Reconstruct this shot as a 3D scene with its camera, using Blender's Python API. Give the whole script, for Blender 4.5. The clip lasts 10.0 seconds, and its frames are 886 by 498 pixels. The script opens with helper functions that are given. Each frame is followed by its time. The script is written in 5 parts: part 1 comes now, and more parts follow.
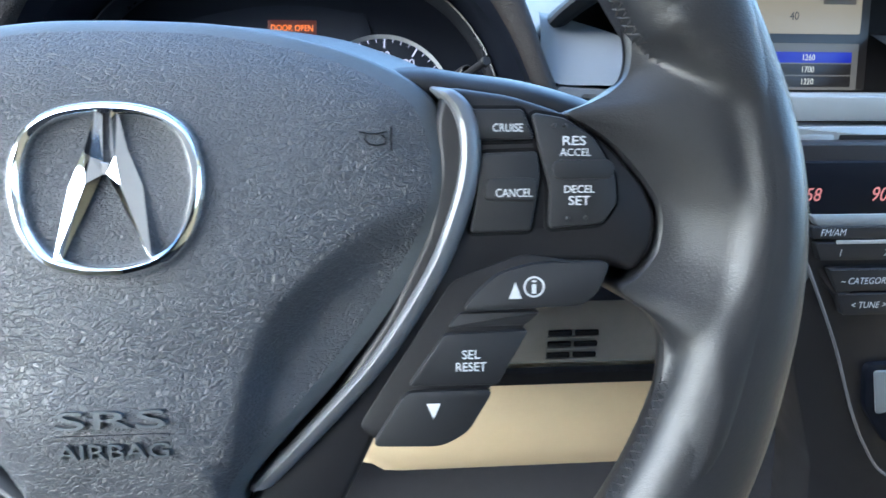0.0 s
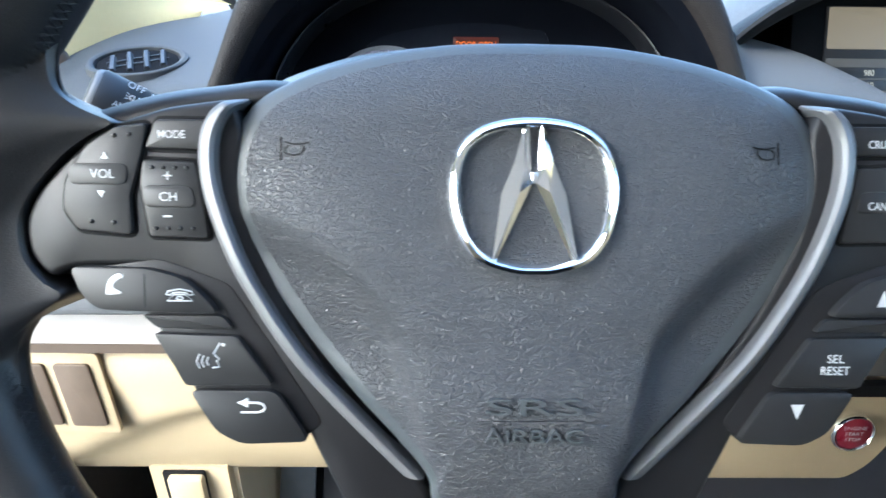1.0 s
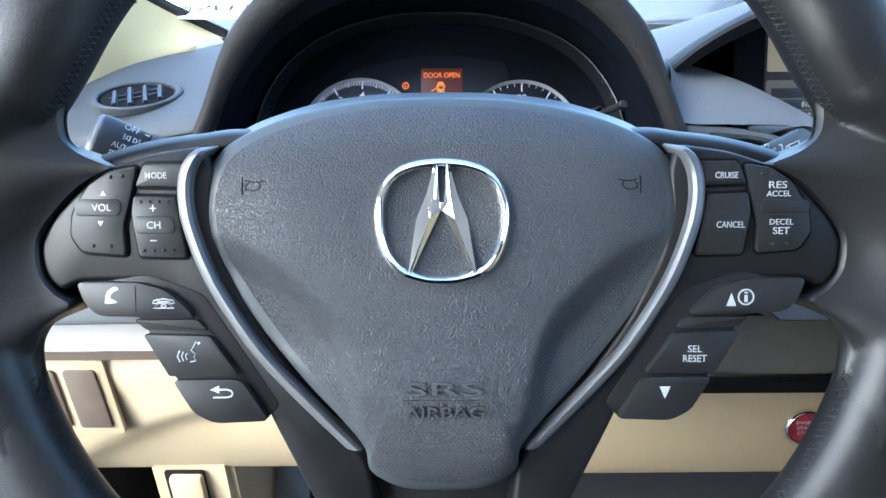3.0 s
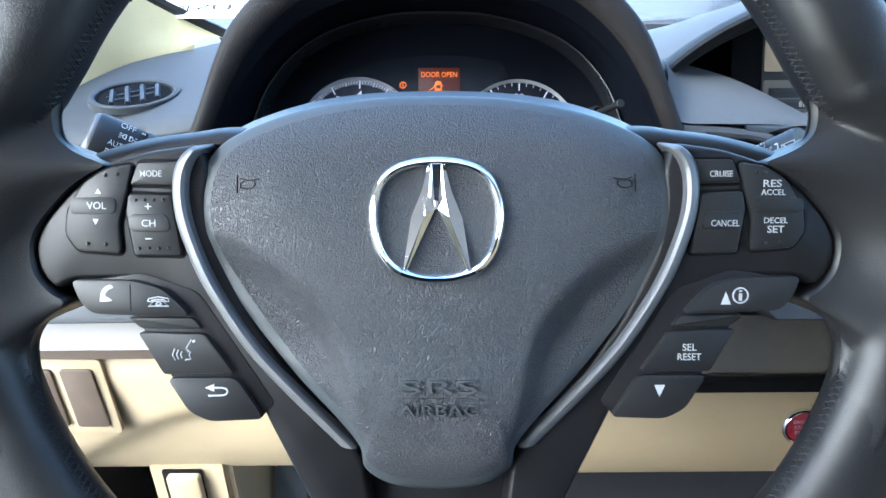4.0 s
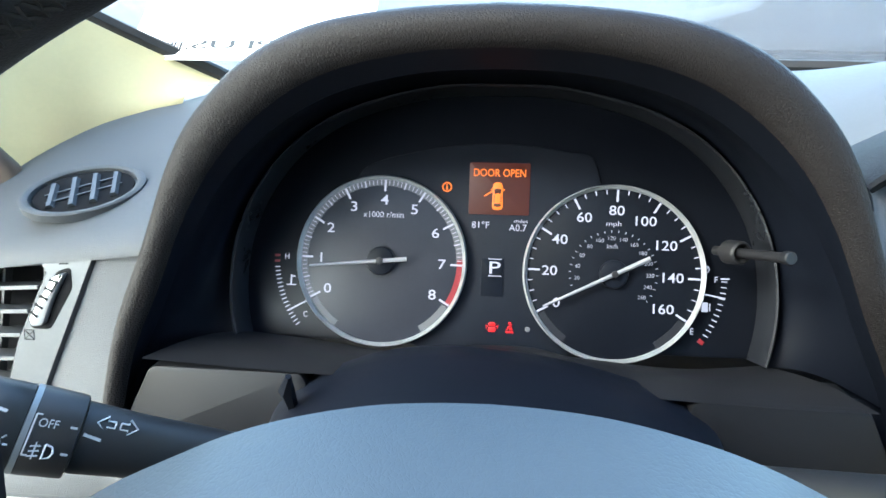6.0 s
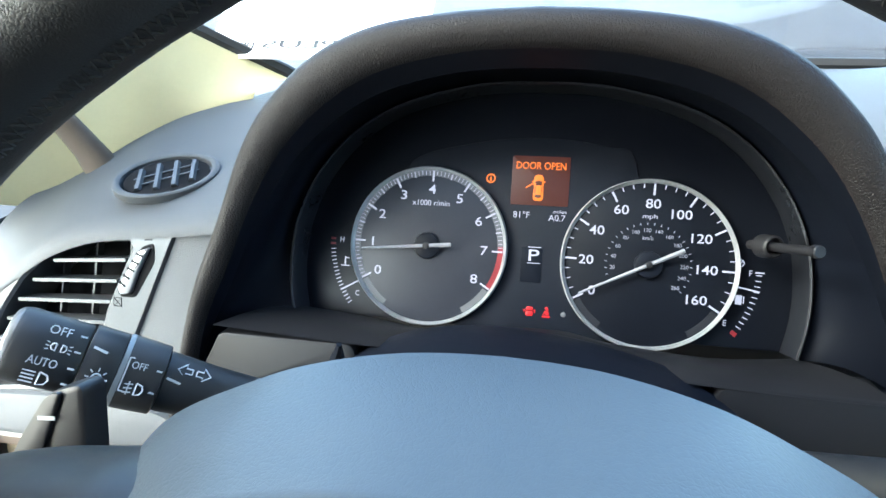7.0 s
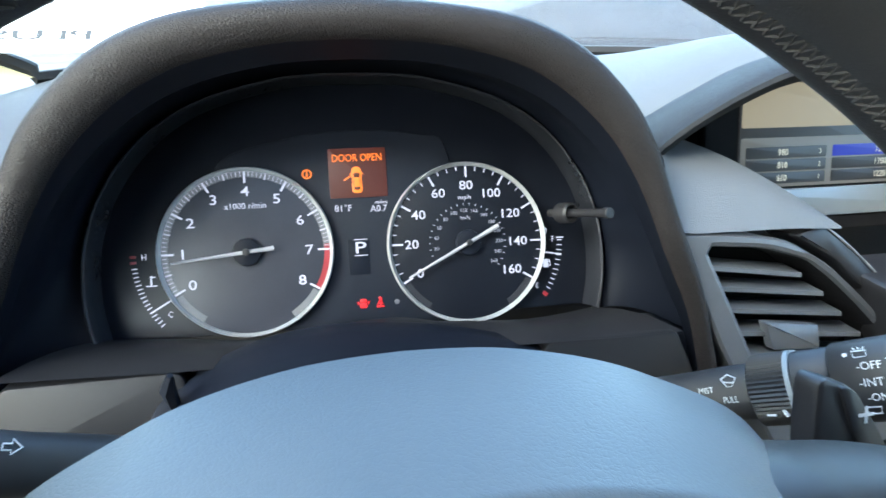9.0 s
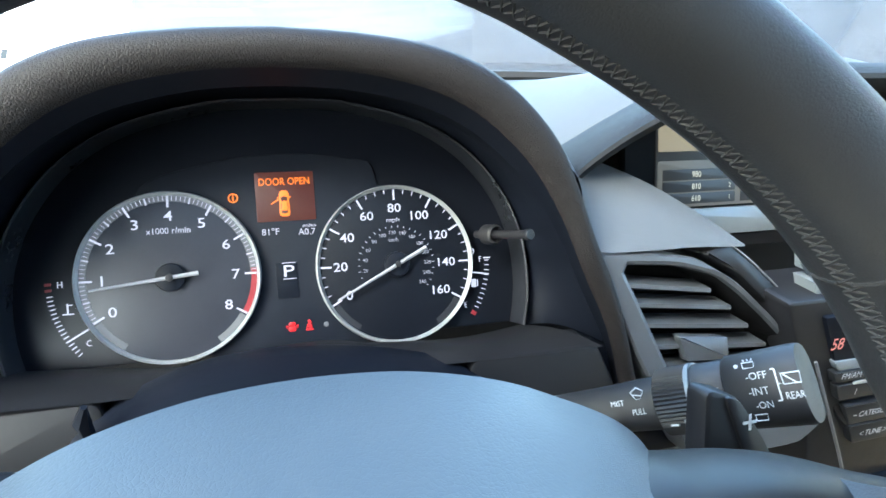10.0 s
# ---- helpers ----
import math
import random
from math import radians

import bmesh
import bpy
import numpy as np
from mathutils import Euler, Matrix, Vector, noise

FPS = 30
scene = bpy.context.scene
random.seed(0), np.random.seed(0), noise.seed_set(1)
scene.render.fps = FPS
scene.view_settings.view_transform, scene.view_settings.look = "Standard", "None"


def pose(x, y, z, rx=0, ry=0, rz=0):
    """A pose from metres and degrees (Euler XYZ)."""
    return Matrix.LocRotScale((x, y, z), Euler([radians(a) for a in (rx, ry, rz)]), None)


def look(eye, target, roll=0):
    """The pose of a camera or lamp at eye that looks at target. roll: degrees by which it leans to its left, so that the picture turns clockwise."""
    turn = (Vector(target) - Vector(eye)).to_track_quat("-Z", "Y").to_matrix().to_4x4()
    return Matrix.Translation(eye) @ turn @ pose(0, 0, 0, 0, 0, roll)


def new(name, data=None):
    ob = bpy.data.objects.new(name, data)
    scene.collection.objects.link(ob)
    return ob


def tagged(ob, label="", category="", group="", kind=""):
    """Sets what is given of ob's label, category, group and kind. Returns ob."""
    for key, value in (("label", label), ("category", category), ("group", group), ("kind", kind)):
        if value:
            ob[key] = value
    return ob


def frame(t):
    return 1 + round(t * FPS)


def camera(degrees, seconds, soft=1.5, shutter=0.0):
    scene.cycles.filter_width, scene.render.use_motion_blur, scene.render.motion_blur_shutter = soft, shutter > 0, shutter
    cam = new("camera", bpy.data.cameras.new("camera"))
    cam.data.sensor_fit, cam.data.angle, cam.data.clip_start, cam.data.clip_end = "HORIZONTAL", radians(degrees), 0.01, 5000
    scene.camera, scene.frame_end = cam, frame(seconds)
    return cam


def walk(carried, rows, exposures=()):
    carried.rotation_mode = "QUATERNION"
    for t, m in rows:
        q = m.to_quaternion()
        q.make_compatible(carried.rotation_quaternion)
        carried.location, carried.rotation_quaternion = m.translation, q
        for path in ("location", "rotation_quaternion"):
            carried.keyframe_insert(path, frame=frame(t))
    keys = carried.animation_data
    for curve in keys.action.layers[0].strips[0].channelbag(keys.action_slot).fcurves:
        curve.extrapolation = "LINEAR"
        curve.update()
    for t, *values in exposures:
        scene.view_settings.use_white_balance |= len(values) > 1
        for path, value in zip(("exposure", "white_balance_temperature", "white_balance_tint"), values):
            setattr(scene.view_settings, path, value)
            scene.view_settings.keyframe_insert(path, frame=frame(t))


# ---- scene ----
cam = camera(74.0, 10.0, shutter=0.3)
PATH = [
    (0, (0.08, 0.224, 1.051), (0.225, 1.992, 0.127), 1.3),
    (0.2, (0.0641, 0.2248, 1.0539), (0.2091, 1.9773, 0.1012), 1.87),
    (0.5, (0.027, 0.216, 1.051), (0.112, 2.003, 0.156), 1.2),
    (0.8, (-0.0089, 0.2159, 1.0527), (0.0134, 2.003, 0.1551), 0.66),
    (1, (-0.03, 0.215, 1.054), (0.0, 2.004, 0.161), 0.9),
    (1.5, (-0.049, 0.216, 1.054), (-0.06, 2.006, 0.162), 0.5),
    (2, (-0.049, 0.214, 1.055), (-0.067, 2.009, 0.172), 0.2),
    (2.5, (-0.016, 0.188, 1.073), (-0.041, 1.982, 0.19), -0.3),
    (2.7, (-0.0041, 0.1793, 1.0767), (-0.0057, 1.9769, 0.2), -0.2),
    (3.8, (0.0013, 0.1715, 1.0758), (0.0184, 1.98, 0.2221), -0.17),
    (4, (0.001, 0.174, 1.076), (0.013, 1.977, 0.211), -0.1),
    (4.3, (-0.0007, 0.2003, 1.0792), (-0.002, 2.0063, 0.22), -0.12),
    (4.5, (-0.002, 0.243, 1.094), (-0.002, 2.036, 0.206), 0.1),
    (4.7, (-0.0042, 0.2899, 1.1042), (-0.0022, 2.0864, 0.2254), 0.56),
    (5, (0.0018, 0.3437, 1.1184), (-0.0296, 2.1119, 0.1845), 0.07),
    (5.5, (-0.0005, 0.3691, 1.1163), (-0.0849, 2.1301, 0.1722), -0.09),
    (5.7, (-0.003, 0.3698, 1.1182), (-0.1171, 2.1245, 0.1654), -0.29),
    (6.8, (0.0112, 0.3467, 1.1231), (-0.3251, 2.0727, 0.1702), -1.83),
    (7, (0.011, 0.3433, 1.126), (-0.3504, 2.0605, 0.1666), -2.01),
    (7.5, (0.0081, 0.3425, 1.1263), (-0.3821, 2.051, 0.163), -2.39),
    (8, (0.0099, 0.3487, 1.1267), (-0.2359, 2.0776, 0.1519), -2.03),
    (8.2, (-0.004, 0.3501, 1.1285), (-0.0653, 2.0947, 0.1525), -0.66),
    (8.5, (-0.0198, 0.3521, 1.1288), (0.1166, 2.0847, 0.1393), 0.27),
    (8.7, (-0.0239, 0.3512, 1.1275), (0.2321, 2.0674, 0.1329), 1.3),
    (9, (-0.0162, 0.3454, 1.1265), (0.3468, 2.0464, 0.1394), 2.16),
    (9.5, (-0.0106, 0.3428, 1.1305), (0.4615, 2.0237, 0.155), 3.65),
    (10, (-0.0049, 0.338, 1.1333), (0.5319, 2.0258, 0.2042), 4.08),
]
walk(cam, [(t, look(eye, target, roll)) for t, eye, target, roll in PATH], [(0, 2.0, 5200, 2), (1.2, 1.78, 5450, 2), (2.5, 1.7, 5250, 2), (4, 1.7, 5200, 2), (5, 1.90, 5700, -4), (7.5, 2.0, 5700, -4), (10, 2.22, 5700, -4)])

# The driver's place of a parked car: wheel, instruments and dashboard. Metres; x right, y ahead, z up.

# ---- world and light ----
world = bpy.data.worlds.new("sky")
scene.world = world
world.use_nodes = True
wt = world.node_tree
sky = wt.nodes.new("ShaderNodeTexSky")
sky.sky_type, sky.sun_disc = "NISHITA", False
sky.sun_elevation, sky.sun_rotation = radians(40), radians(-119)
sky.dust_density, sky.ozone_density = 3.0, 0.3
wt.links.new(sky.outputs[0], wt.nodes["Background"].inputs[0])
wt.nodes["Background"].inputs[1].default_value = 0.6
sun_data = bpy.data.lights.new("sun", "SUN")
sun_data.energy, sun_data.angle, sun_data.color = 0.6, radians(8), (1.0, 0.93, 0.82)
sun = new("sun", sun_data)
sun.matrix_world = look((-4.0, -2.217, 3.838), (0, 0.0, 0.0))


# ---- materials ----
def material(name, color, rough=0.5, metal=0.0, vary=0.12, scale=60.0, bump=0.0, bump_scale=400.0, kind="noise",
             coat=0.0, wear=0.06, spec=0.5):
    """Paint or plastic with stains at a large scale, grain at a small one and a relief."""
    m = bpy.data.materials.new(name)
    m.use_nodes = True
    nt = m.node_tree
    b = nt.nodes["Principled BSDF"]
    co = nt.nodes.new("ShaderNodeTexCoord")
    big = nt.nodes.new("ShaderNodeTexNoise")
    big.inputs["Scale"].default_value, big.inputs["Detail"].default_value = scale, 4
    fine = nt.nodes.new("ShaderNodeTexNoise")
    fine.inputs["Scale"].default_value, fine.inputs["Detail"].default_value = scale * 14, 3
    for n in (big, fine):
        nt.links.new(co.outputs["Object"], n.inputs["Vector"])
    mixf = nt.nodes.new("ShaderNodeMath")
    mixf.operation = "MULTIPLY_ADD"
    nt.links.new(fine.outputs[0], mixf.inputs[0])
    mixf.inputs[1].default_value = 0.4
    nt.links.new(big.outputs[0], mixf.inputs[2])
    ramp = nt.nodes.new("ShaderNodeMapRange")
    ramp.inputs["From Min"].default_value, ramp.inputs["From Max"].default_value = 0.4, 1.0
    ramp.inputs["To Min"].default_value, ramp.inputs["To Max"].default_value = 1 - vary, 1 + vary
    nt.links.new(mixf.outputs[0], ramp.inputs["Value"])
    mul = nt.nodes.new("ShaderNodeVectorMath")
    mul.operation = "SCALE"
    mul.inputs[0].default_value = color
    nt.links.new(ramp.outputs[0], mul.inputs["Scale"])
    nt.links.new(mul.outputs[0], b.inputs["Base Color"])
    rr = nt.nodes.new("ShaderNodeMapRange")
    rr.inputs["From Min"].default_value, rr.inputs["From Max"].default_value = 0.4, 1.0
    rr.inputs["To Min"].default_value, rr.inputs["To Max"].default_value = max(0.02, rough - wear), min(1, rough + wear)
    nt.links.new(mixf.outputs[0], rr.inputs["Value"])
    nt.links.new(rr.outputs[0], b.inputs["Roughness"])
    b.inputs["Metallic"].default_value = metal
    b.inputs["Coat Weight"].default_value = coat
    b.inputs["Specular IOR Level"].default_value = spec
    if bump:
        bp = nt.nodes.new("ShaderNodeBump")
        bp.inputs["Strength"].default_value, bp.inputs["Distance"].default_value = bump, 0.0006
        if kind == "leather":
            warp = nt.nodes.new("ShaderNodeTexNoise")
            warp.inputs["Scale"].default_value = bump_scale * 0.5
            nt.links.new(co.outputs["Object"], warp.inputs["Vector"])
            add = nt.nodes.new("ShaderNodeVectorMath")
            add.operation = "MULTIPLY_ADD"
            nt.links.new(warp.outputs["Color"], add.inputs[0])
            add.inputs[1].default_value = (0.0016, 0.0016, 0.0016)
            nt.links.new(co.outputs["Object"], add.inputs[2])
            v = nt.nodes.new("ShaderNodeTexVoronoi")
            v.feature = "DISTANCE_TO_EDGE"
            v.inputs["Scale"].default_value = bump_scale
            nt.links.new(add.outputs[0], v.inputs["Vector"])
            mr = nt.nodes.new("ShaderNodeMapRange")
            mr.inputs["From Max"].default_value = 0.25
            nt.links.new(v.outputs["Distance"], mr.inputs["Value"])
            mix = nt.nodes.new("ShaderNodeMath")
            mix.operation = "MULTIPLY_ADD"
            nt.links.new(fine.outputs[0], mix.inputs[0])
            mix.inputs[1].default_value = 0.5
            nt.links.new(mr.outputs[0], mix.inputs[2])
            nt.links.new(mix.outputs[0], bp.inputs["Height"])
        elif kind == "wrinkle":
            # pebbled cells between fine furrows, a little longer up the face than across it
            warp = nt.nodes.new("ShaderNodeTexNoise")
            warp.inputs["Scale"].default_value, warp.inputs["Detail"].default_value = bump_scale * 0.22, 2
            nt.links.new(co.outputs["Object"], warp.inputs["Vector"])
            add = nt.nodes.new("ShaderNodeVectorMath")
            add.operation = "MULTIPLY_ADD"
            nt.links.new(warp.outputs["Color"], add.inputs[0])
            add.inputs[1].default_value = (2.2 / bump_scale,) * 3
            nt.links.new(co.outputs["Object"], add.inputs[2])
            squash = nt.nodes.new("ShaderNodeVectorMath")
            squash.operation = "MULTIPLY"
            nt.links.new(add.outputs[0], squash.inputs[0])
            squash.inputs[1].default_value = (1.0, 0.72, 0.72)
            last = None
            for sc, width, share in ((1.0, 0.15, 1.0), (0.55, 0.09, 0.6)):
                cells = nt.nodes.new("ShaderNodeTexVoronoi")
                cells.feature = "DISTANCE_TO_EDGE"
                cells.inputs["Scale"].default_value = bump_scale * sc
                nt.links.new(squash.outputs[0], cells.inputs["Vector"])
                cut = nt.nodes.new("ShaderNodeMapRange")
                cut.interpolation_type = "SMOOTHSTEP"
                cut.inputs["From Max"].default_value, cut.inputs["To Max"].default_value = width, share
                nt.links.new(cells.outputs["Distance"], cut.inputs["Value"])
                if last:
                    sm = nt.nodes.new("ShaderNodeMath")
                    nt.links.new(last.outputs[0], sm.inputs[0])
                    nt.links.new(cut.outputs[0], sm.inputs[1])
                    last = sm
                else:
                    last = cut
            nt.links.new(last.outputs[0], bp.inputs["Height"])
        else:
            f = nt.nodes.new("ShaderNodeTexNoise")
            f.inputs["Scale"].default_value, f.inputs["Detail"].default_value = bump_scale, 3
            nt.links.new(co.outputs["Object"], f.inputs["Vector"])
            nt.links.new(f.outputs[0], bp.inputs["Height"])
        nt.links.new(bp.outputs[0], b.inputs["Normal"])
    return m


def glow(name, color, strength):
    m = bpy.data.materials.new(name)
    m.use_nodes = True
    b = m.node_tree.nodes["Principled BSDF"]
    b.inputs["Base Color"].default_value = (*[0.12 * c for c in color], 1)
    b.inputs["Emission Color"].default_value = (*color, 1)
    b.inputs["Emission Strength"].default_value = strength
    return m


def clear_glass(name, tint):
    m = bpy.data.materials.new(name)
    m.use_nodes = True
    nt = m.node_tree
    nt.nodes.remove(nt.nodes["Principled BSDF"])
    thru, gloss, mix, fres = (nt.nodes.new(k) for k in ("ShaderNodeBsdfTransparent", "ShaderNodeBsdfGlossy", "ShaderNodeMixShader", "ShaderNodeFresnel"))
    thru.inputs["Color"].default_value = (*tint, 1)
    gloss.inputs["Roughness"].default_value = 0.02
    fres.inputs["IOR"].default_value = 1.3
    nt.links.new(fres.outputs[0], mix.inputs[0])
    nt.links.new(thru.outputs[0], mix.inputs[1])
    nt.links.new(gloss.outputs[0], mix.inputs[2])
    nt.links.new(mix.outputs[0], nt.nodes["Material Output"].inputs["Surface"])
    return m


GLASS = clear_glass("windscreen_glass", (0.86, 0.885, 0.88))
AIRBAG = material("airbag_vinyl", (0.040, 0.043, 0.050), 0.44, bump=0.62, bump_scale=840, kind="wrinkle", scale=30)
# same vinyl, finer grain; skylight on the top is put into a paler colour
AIRBAG_TOP = material("airbag_top_skylit", (0.056, 0.064, 0.070), 0.40, bump=0.10, bump_scale=760, kind="wrinkle", scale=30)
LEATHER = material("wheel_leather", (0.013, 0.0134, 0.015), 0.40, bump=0.13, bump_scale=1100, kind="leather", scale=25, wear=0.05)
PANEL = material("satin_black_plastic", (0.010, 0.010, 0.0115), 0.44, bump=0.06, bump_scale=2500, spec=0.34)
BUTTON = material("button_plastic", (0.014, 0.0145, 0.016), 0.47, bump=0.06, bump_scale=3000, spec=0.4)
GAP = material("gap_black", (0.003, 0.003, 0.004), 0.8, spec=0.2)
SILVER = material("silver_trim_paint", (0.16, 0.165, 0.175), 0.46, 0.45, vary=0.05)
CHROME = material("chrome", (0.82, 0.83, 0.84), 0.06, 1.0, vary=0.03, wear=0.02)
WHITE = material("white_print", (0.44, 0.455, 0.47), 0.5, vary=0.04)
HOOD = material("hood_grained_vinyl", (0.0095, 0.0083, 0.0085), 0.52, bump=0.36, bump_scale=640, kind="leather", scale=25, spec=0.22)
VISOR_LIP = material("visor_lip_vinyl", (0.012, 0.013, 0.015), 0.62, bump=0.3, bump_scale=600, kind="leather", scale=25, spec=0.15)
DASH = material("dash_grey_vinyl", (0.060, 0.065, 0.071), 0.6, bump=0.35, bump_scale=900, kind="leather", scale=20)
SMOOTH = material("smooth_dark_plastic", (0.004, 0.0052, 0.009), 0.45, scale=20, spec=0.12)
SHELF = material("shelf_dark_plastic", (0.0095, 0.0098, 0.0115), 0.42, scale=20, bump=0.06, bump_scale=1500, spec=0.22)
LENS_EDGE = material("lens_edge_plastic", (0.010, 0.011, 0.014), 0.30, scale=20, spec=0.4)
FACE = material("dial_face_black", (0.0036, 0.0046, 0.0078), 0.42, scale=30, spec=0.16)
RING = material("gauge_ring_metal", (0.44, 0.455, 0.47), 0.30, 0.6, vary=0.02, wear=0.02)
FRAME = material("vent_frame_paint", (0.075, 0.080, 0.087), 0.4, 0.35, scale=30, bump=0.05, bump_scale=2500)
FRAME_DARK = material("vent_frame_dark_paint", (0.058, 0.063, 0.071), 0.38, 0.15, scale=30, bump=0.05, bump_scale=2500)
PANEL_GREY = material("lower_panel_grey", (0.16, 0.155, 0.14), 0.5, bump=0.1, bump_scale=1500)
SLAT = material("vent_slat_plastic", (0.05, 0.052, 0.056), 0.4)
BEIGE = material("beige_vinyl", (0.44, 0.355, 0.22), 0.55, vary=0.06, bump=0.25, bump_scale=900, kind="leather", scale=15)
PILLAR = material("pillar_cloth", (0.55, 0.49, 0.28), 0.85, vary=0.06, bump=0.2, bump_scale=1500, scale=20)
HEADLINER = material("headliner_cloth", (0.36, 0.34, 0.31), 0.9, vary=0.05, bump=0.2, bump_scale=1500, scale=20)
BROWN = material("brown_plastic", (0.10, 0.075, 0.055), 0.5)
STRIPE = material("pale_trim", (0.50, 0.47, 0.44), 0.35, vary=0.05)
STACK = material("stack_silver_paint", (0.17, 0.19, 0.205), 0.4, 0.3, vary=0.05)
RED_BTN = material("start_button_red", (0.22, 0.012, 0.03), 0.3, coat=0.4)
CARPET = material("carpet_black", (0.012, 0.012, 0.014), 0.95, bump=0.8, bump_scale=600)
PAPER = material("white_sheet", (0.85, 0.85, 0.84), 0.6, vary=0.02)
INK = material("grey_ink", (0.03, 0.035, 0.04), 0.6)
RUBBER = material("black_rubber", (0.01, 0.01, 0.011), 0.7)
THREAD = material("grey_thread", (0.017, 0.017, 0.018), 0.8)
GROUND = material("lot_asphalt", (0.085, 0.086, 0.09), 0.9, scale=0.4, bump=0.2, bump_scale=30)
LIT = glow("backlit_white", (0.80, 0.76, 0.92), 0.23)
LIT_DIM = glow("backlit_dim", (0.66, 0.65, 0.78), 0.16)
LIT_RED = glow("warning_red", (1.0, 0.004, 0.012), 0.24)
ORANGE = glow("display_orange", (1.0, 0.20, 0.01), 0.42)
ORANGE_BG = glow("display_orange_ground", (0.14, 0.022, 0.010), 0.13)
SCREEN_TAN = glow("screen_tan", (0.75, 0.58, 0.38), 0.10)
SCREEN_BLUE = glow("screen_blue", (0.02, 0.03, 0.45), 0.18)
SCREEN_DARK = glow("screen_dark", (0.06, 0.05, 0.045), 0.05)
SCREEN_LINE = glow("screen_line", (0.40, 0.36, 0.31), 0.07)
SCREEN_TXT = glow("screen_text", (0.9, 0.80, 0.62), 0.2)
LCD_RED = glow("lcd_red", (0.8, 0.25, 0.22), 0.2)
RED_MARK = material("red_mark", (0.14, 0.006, 0.011), 0.5)
NEEDLE = material("needle_white", (0.22, 0.22, 0.245), 0.4, vary=0.02)
GREY_BAND = material("grey_band", (0.072, 0.075, 0.083), 0.5)
DIM_BAND = material("dim_band", (0.014, 0.015, 0.019), 0.5, spec=0.2)


# ---- building tools ----
MM = 0.001


def thing(name, m, label, category, group="", kind=""):
    ob = new(name)
    ob.empty_display_size = 0.02
    ob.matrix_world = m
    return tagged(ob, label, category, group, kind)


def part(name, bm, mat, parent=None, label="", smooth=True, m=None):
    """Links a bmesh as one mesh object under a thing or a part."""
    bmesh.ops.recalc_face_normals(bm, faces=bm.faces)
    me = bpy.data.meshes.new(name)
    bm.to_mesh(me)
    bm.free()
    me.materials.append(mat)
    if smooth:
        me.polygons.foreach_set("use_smooth", [True] * len(me.polygons))
        for p in me.polygons:
            p.use_smooth = len(p.vertices) < 5
        me.set_sharp_from_angle(angle=radians(40))
    ob = new(name, me)
    if parent:
        ob.parent = parent
    if m:
        ob.matrix_local = m
    return tagged(ob, label)


def lone(name, bm, mat, label, category, kind="", group="", smooth=True):
    return tagged(part(name, bm, mat, None, "", smooth), label, category, group, kind)


def tilted(x, y, z, degrees):
    """A frame whose x is right, y goes up along a face that leans back by degrees, z comes out of it."""
    return pose(x, y, z, 90 - degrees, 0, 0)


def curve_through(pts, n=8, closed=False):
    """Points along a smooth line through pts."""
    p = [Vector(q) for q in pts]
    out, k = [], len(p)
    for i in range(k if closed else k - 1):
        a, b, c, d = (p[(i + j) % k] if closed else p[min(max(i + j, 0), k - 1)] for j in (-1, 0, 1, 2))
        for s in range(n):
            t = s / n
            out.append(0.5 * (2 * b + (c - a) * t + (2 * a - 5 * b + 4 * c - d) * t * t + (3 * b - a - 3 * c + d) * t ** 3))
    return out if closed else out + [p[-1]]


def rounded(pts, r=2.0, n=4):
    """A closed outline with its corners rounded."""
    p = [Vector(q) for q in pts]
    out, k = [], len(p)
    for i in range(k):
        a, b, c = p[i - 1], p[i], p[(i + 1) % k]
        ra = min(r, (a - b).length * 0.45)
        rc = min(r, (c - b).length * 0.45)
        s, e = b + (a - b).normalized() * ra, b + (c - b).normalized() * rc
        for j in range(n + 1):
            t = j / n
            out.append((1 - t) ** 2 * s + 2 * t * (1 - t) * b + t * t * e)
    return out


def inset(pts, d):
    """A closed outline moved inwards by d (outwards: minus)."""
    k = len(pts)
    area = sum(pts[i].x * pts[(i + 1) % k].y - pts[(i + 1) % k].x * pts[i].y for i in range(k))
    s = 1 if area > 0 else -1
    out = []
    for i in range(k):
        t = (pts[(i + 1) % k] - pts[i - 1])
        t = t.normalized() if t.length > 1e-9 else Vector((1, 0))
        out.append(pts[i] + Vector((-t.y, t.x)) * d * s)
    return out


def rings(bm, loops, cap0=True, cap1=True, closed=True):
    """Skins a list of loops of 3D points, in metres."""
    vs = [[bm.verts.new(p) for p in loop] for loop in loops]
    for a, b in zip(vs, vs[1:]):
        k = len(a)
        for i in range(k if closed else k - 1):
            j = (i + 1) % k
            if len({a[i], a[j], b[j], b[i]}) == 4:
                bm.faces.new((a[i], a[j], b[j], b[i]))
    if closed and cap0:
        bm.faces.new(vs[0][::-1])
    if closed and cap1:
        bm.faces.new(vs[-1])
    return vs


def plate(outline, n0, n1, bevel=0.6, bm=None, dome=0.0):
    """A slab over a closed outline (mm), from depth n0 to n1, with its front edge rounded."""
    bm = bm or bmesh.new()
    o = [Vector((p[0], p[1])) for p in outline]
    loops = []
    for d, n in ((0, n0), (0, n1 - bevel), (bevel * 0.3, n1 - bevel * 0.3), (bevel, n1)):
        loops.append([Vector((p.x, p.y, n)) * MM for p in inset(o, d)])
    rings(bm, loops)
    return bm


def circle(cx, cy, r, n=48, a0=0.0, a1=360.0):
    full = abs(a1 - a0) >= 360
    k = n if full else n + 1
    return [Vector((cx + r * math.cos(radians(a0 + (a1 - a0) * i / n)), cy + r * math.sin(radians(a0 + (a1 - a0) * i / n)))) for i in range(k)]


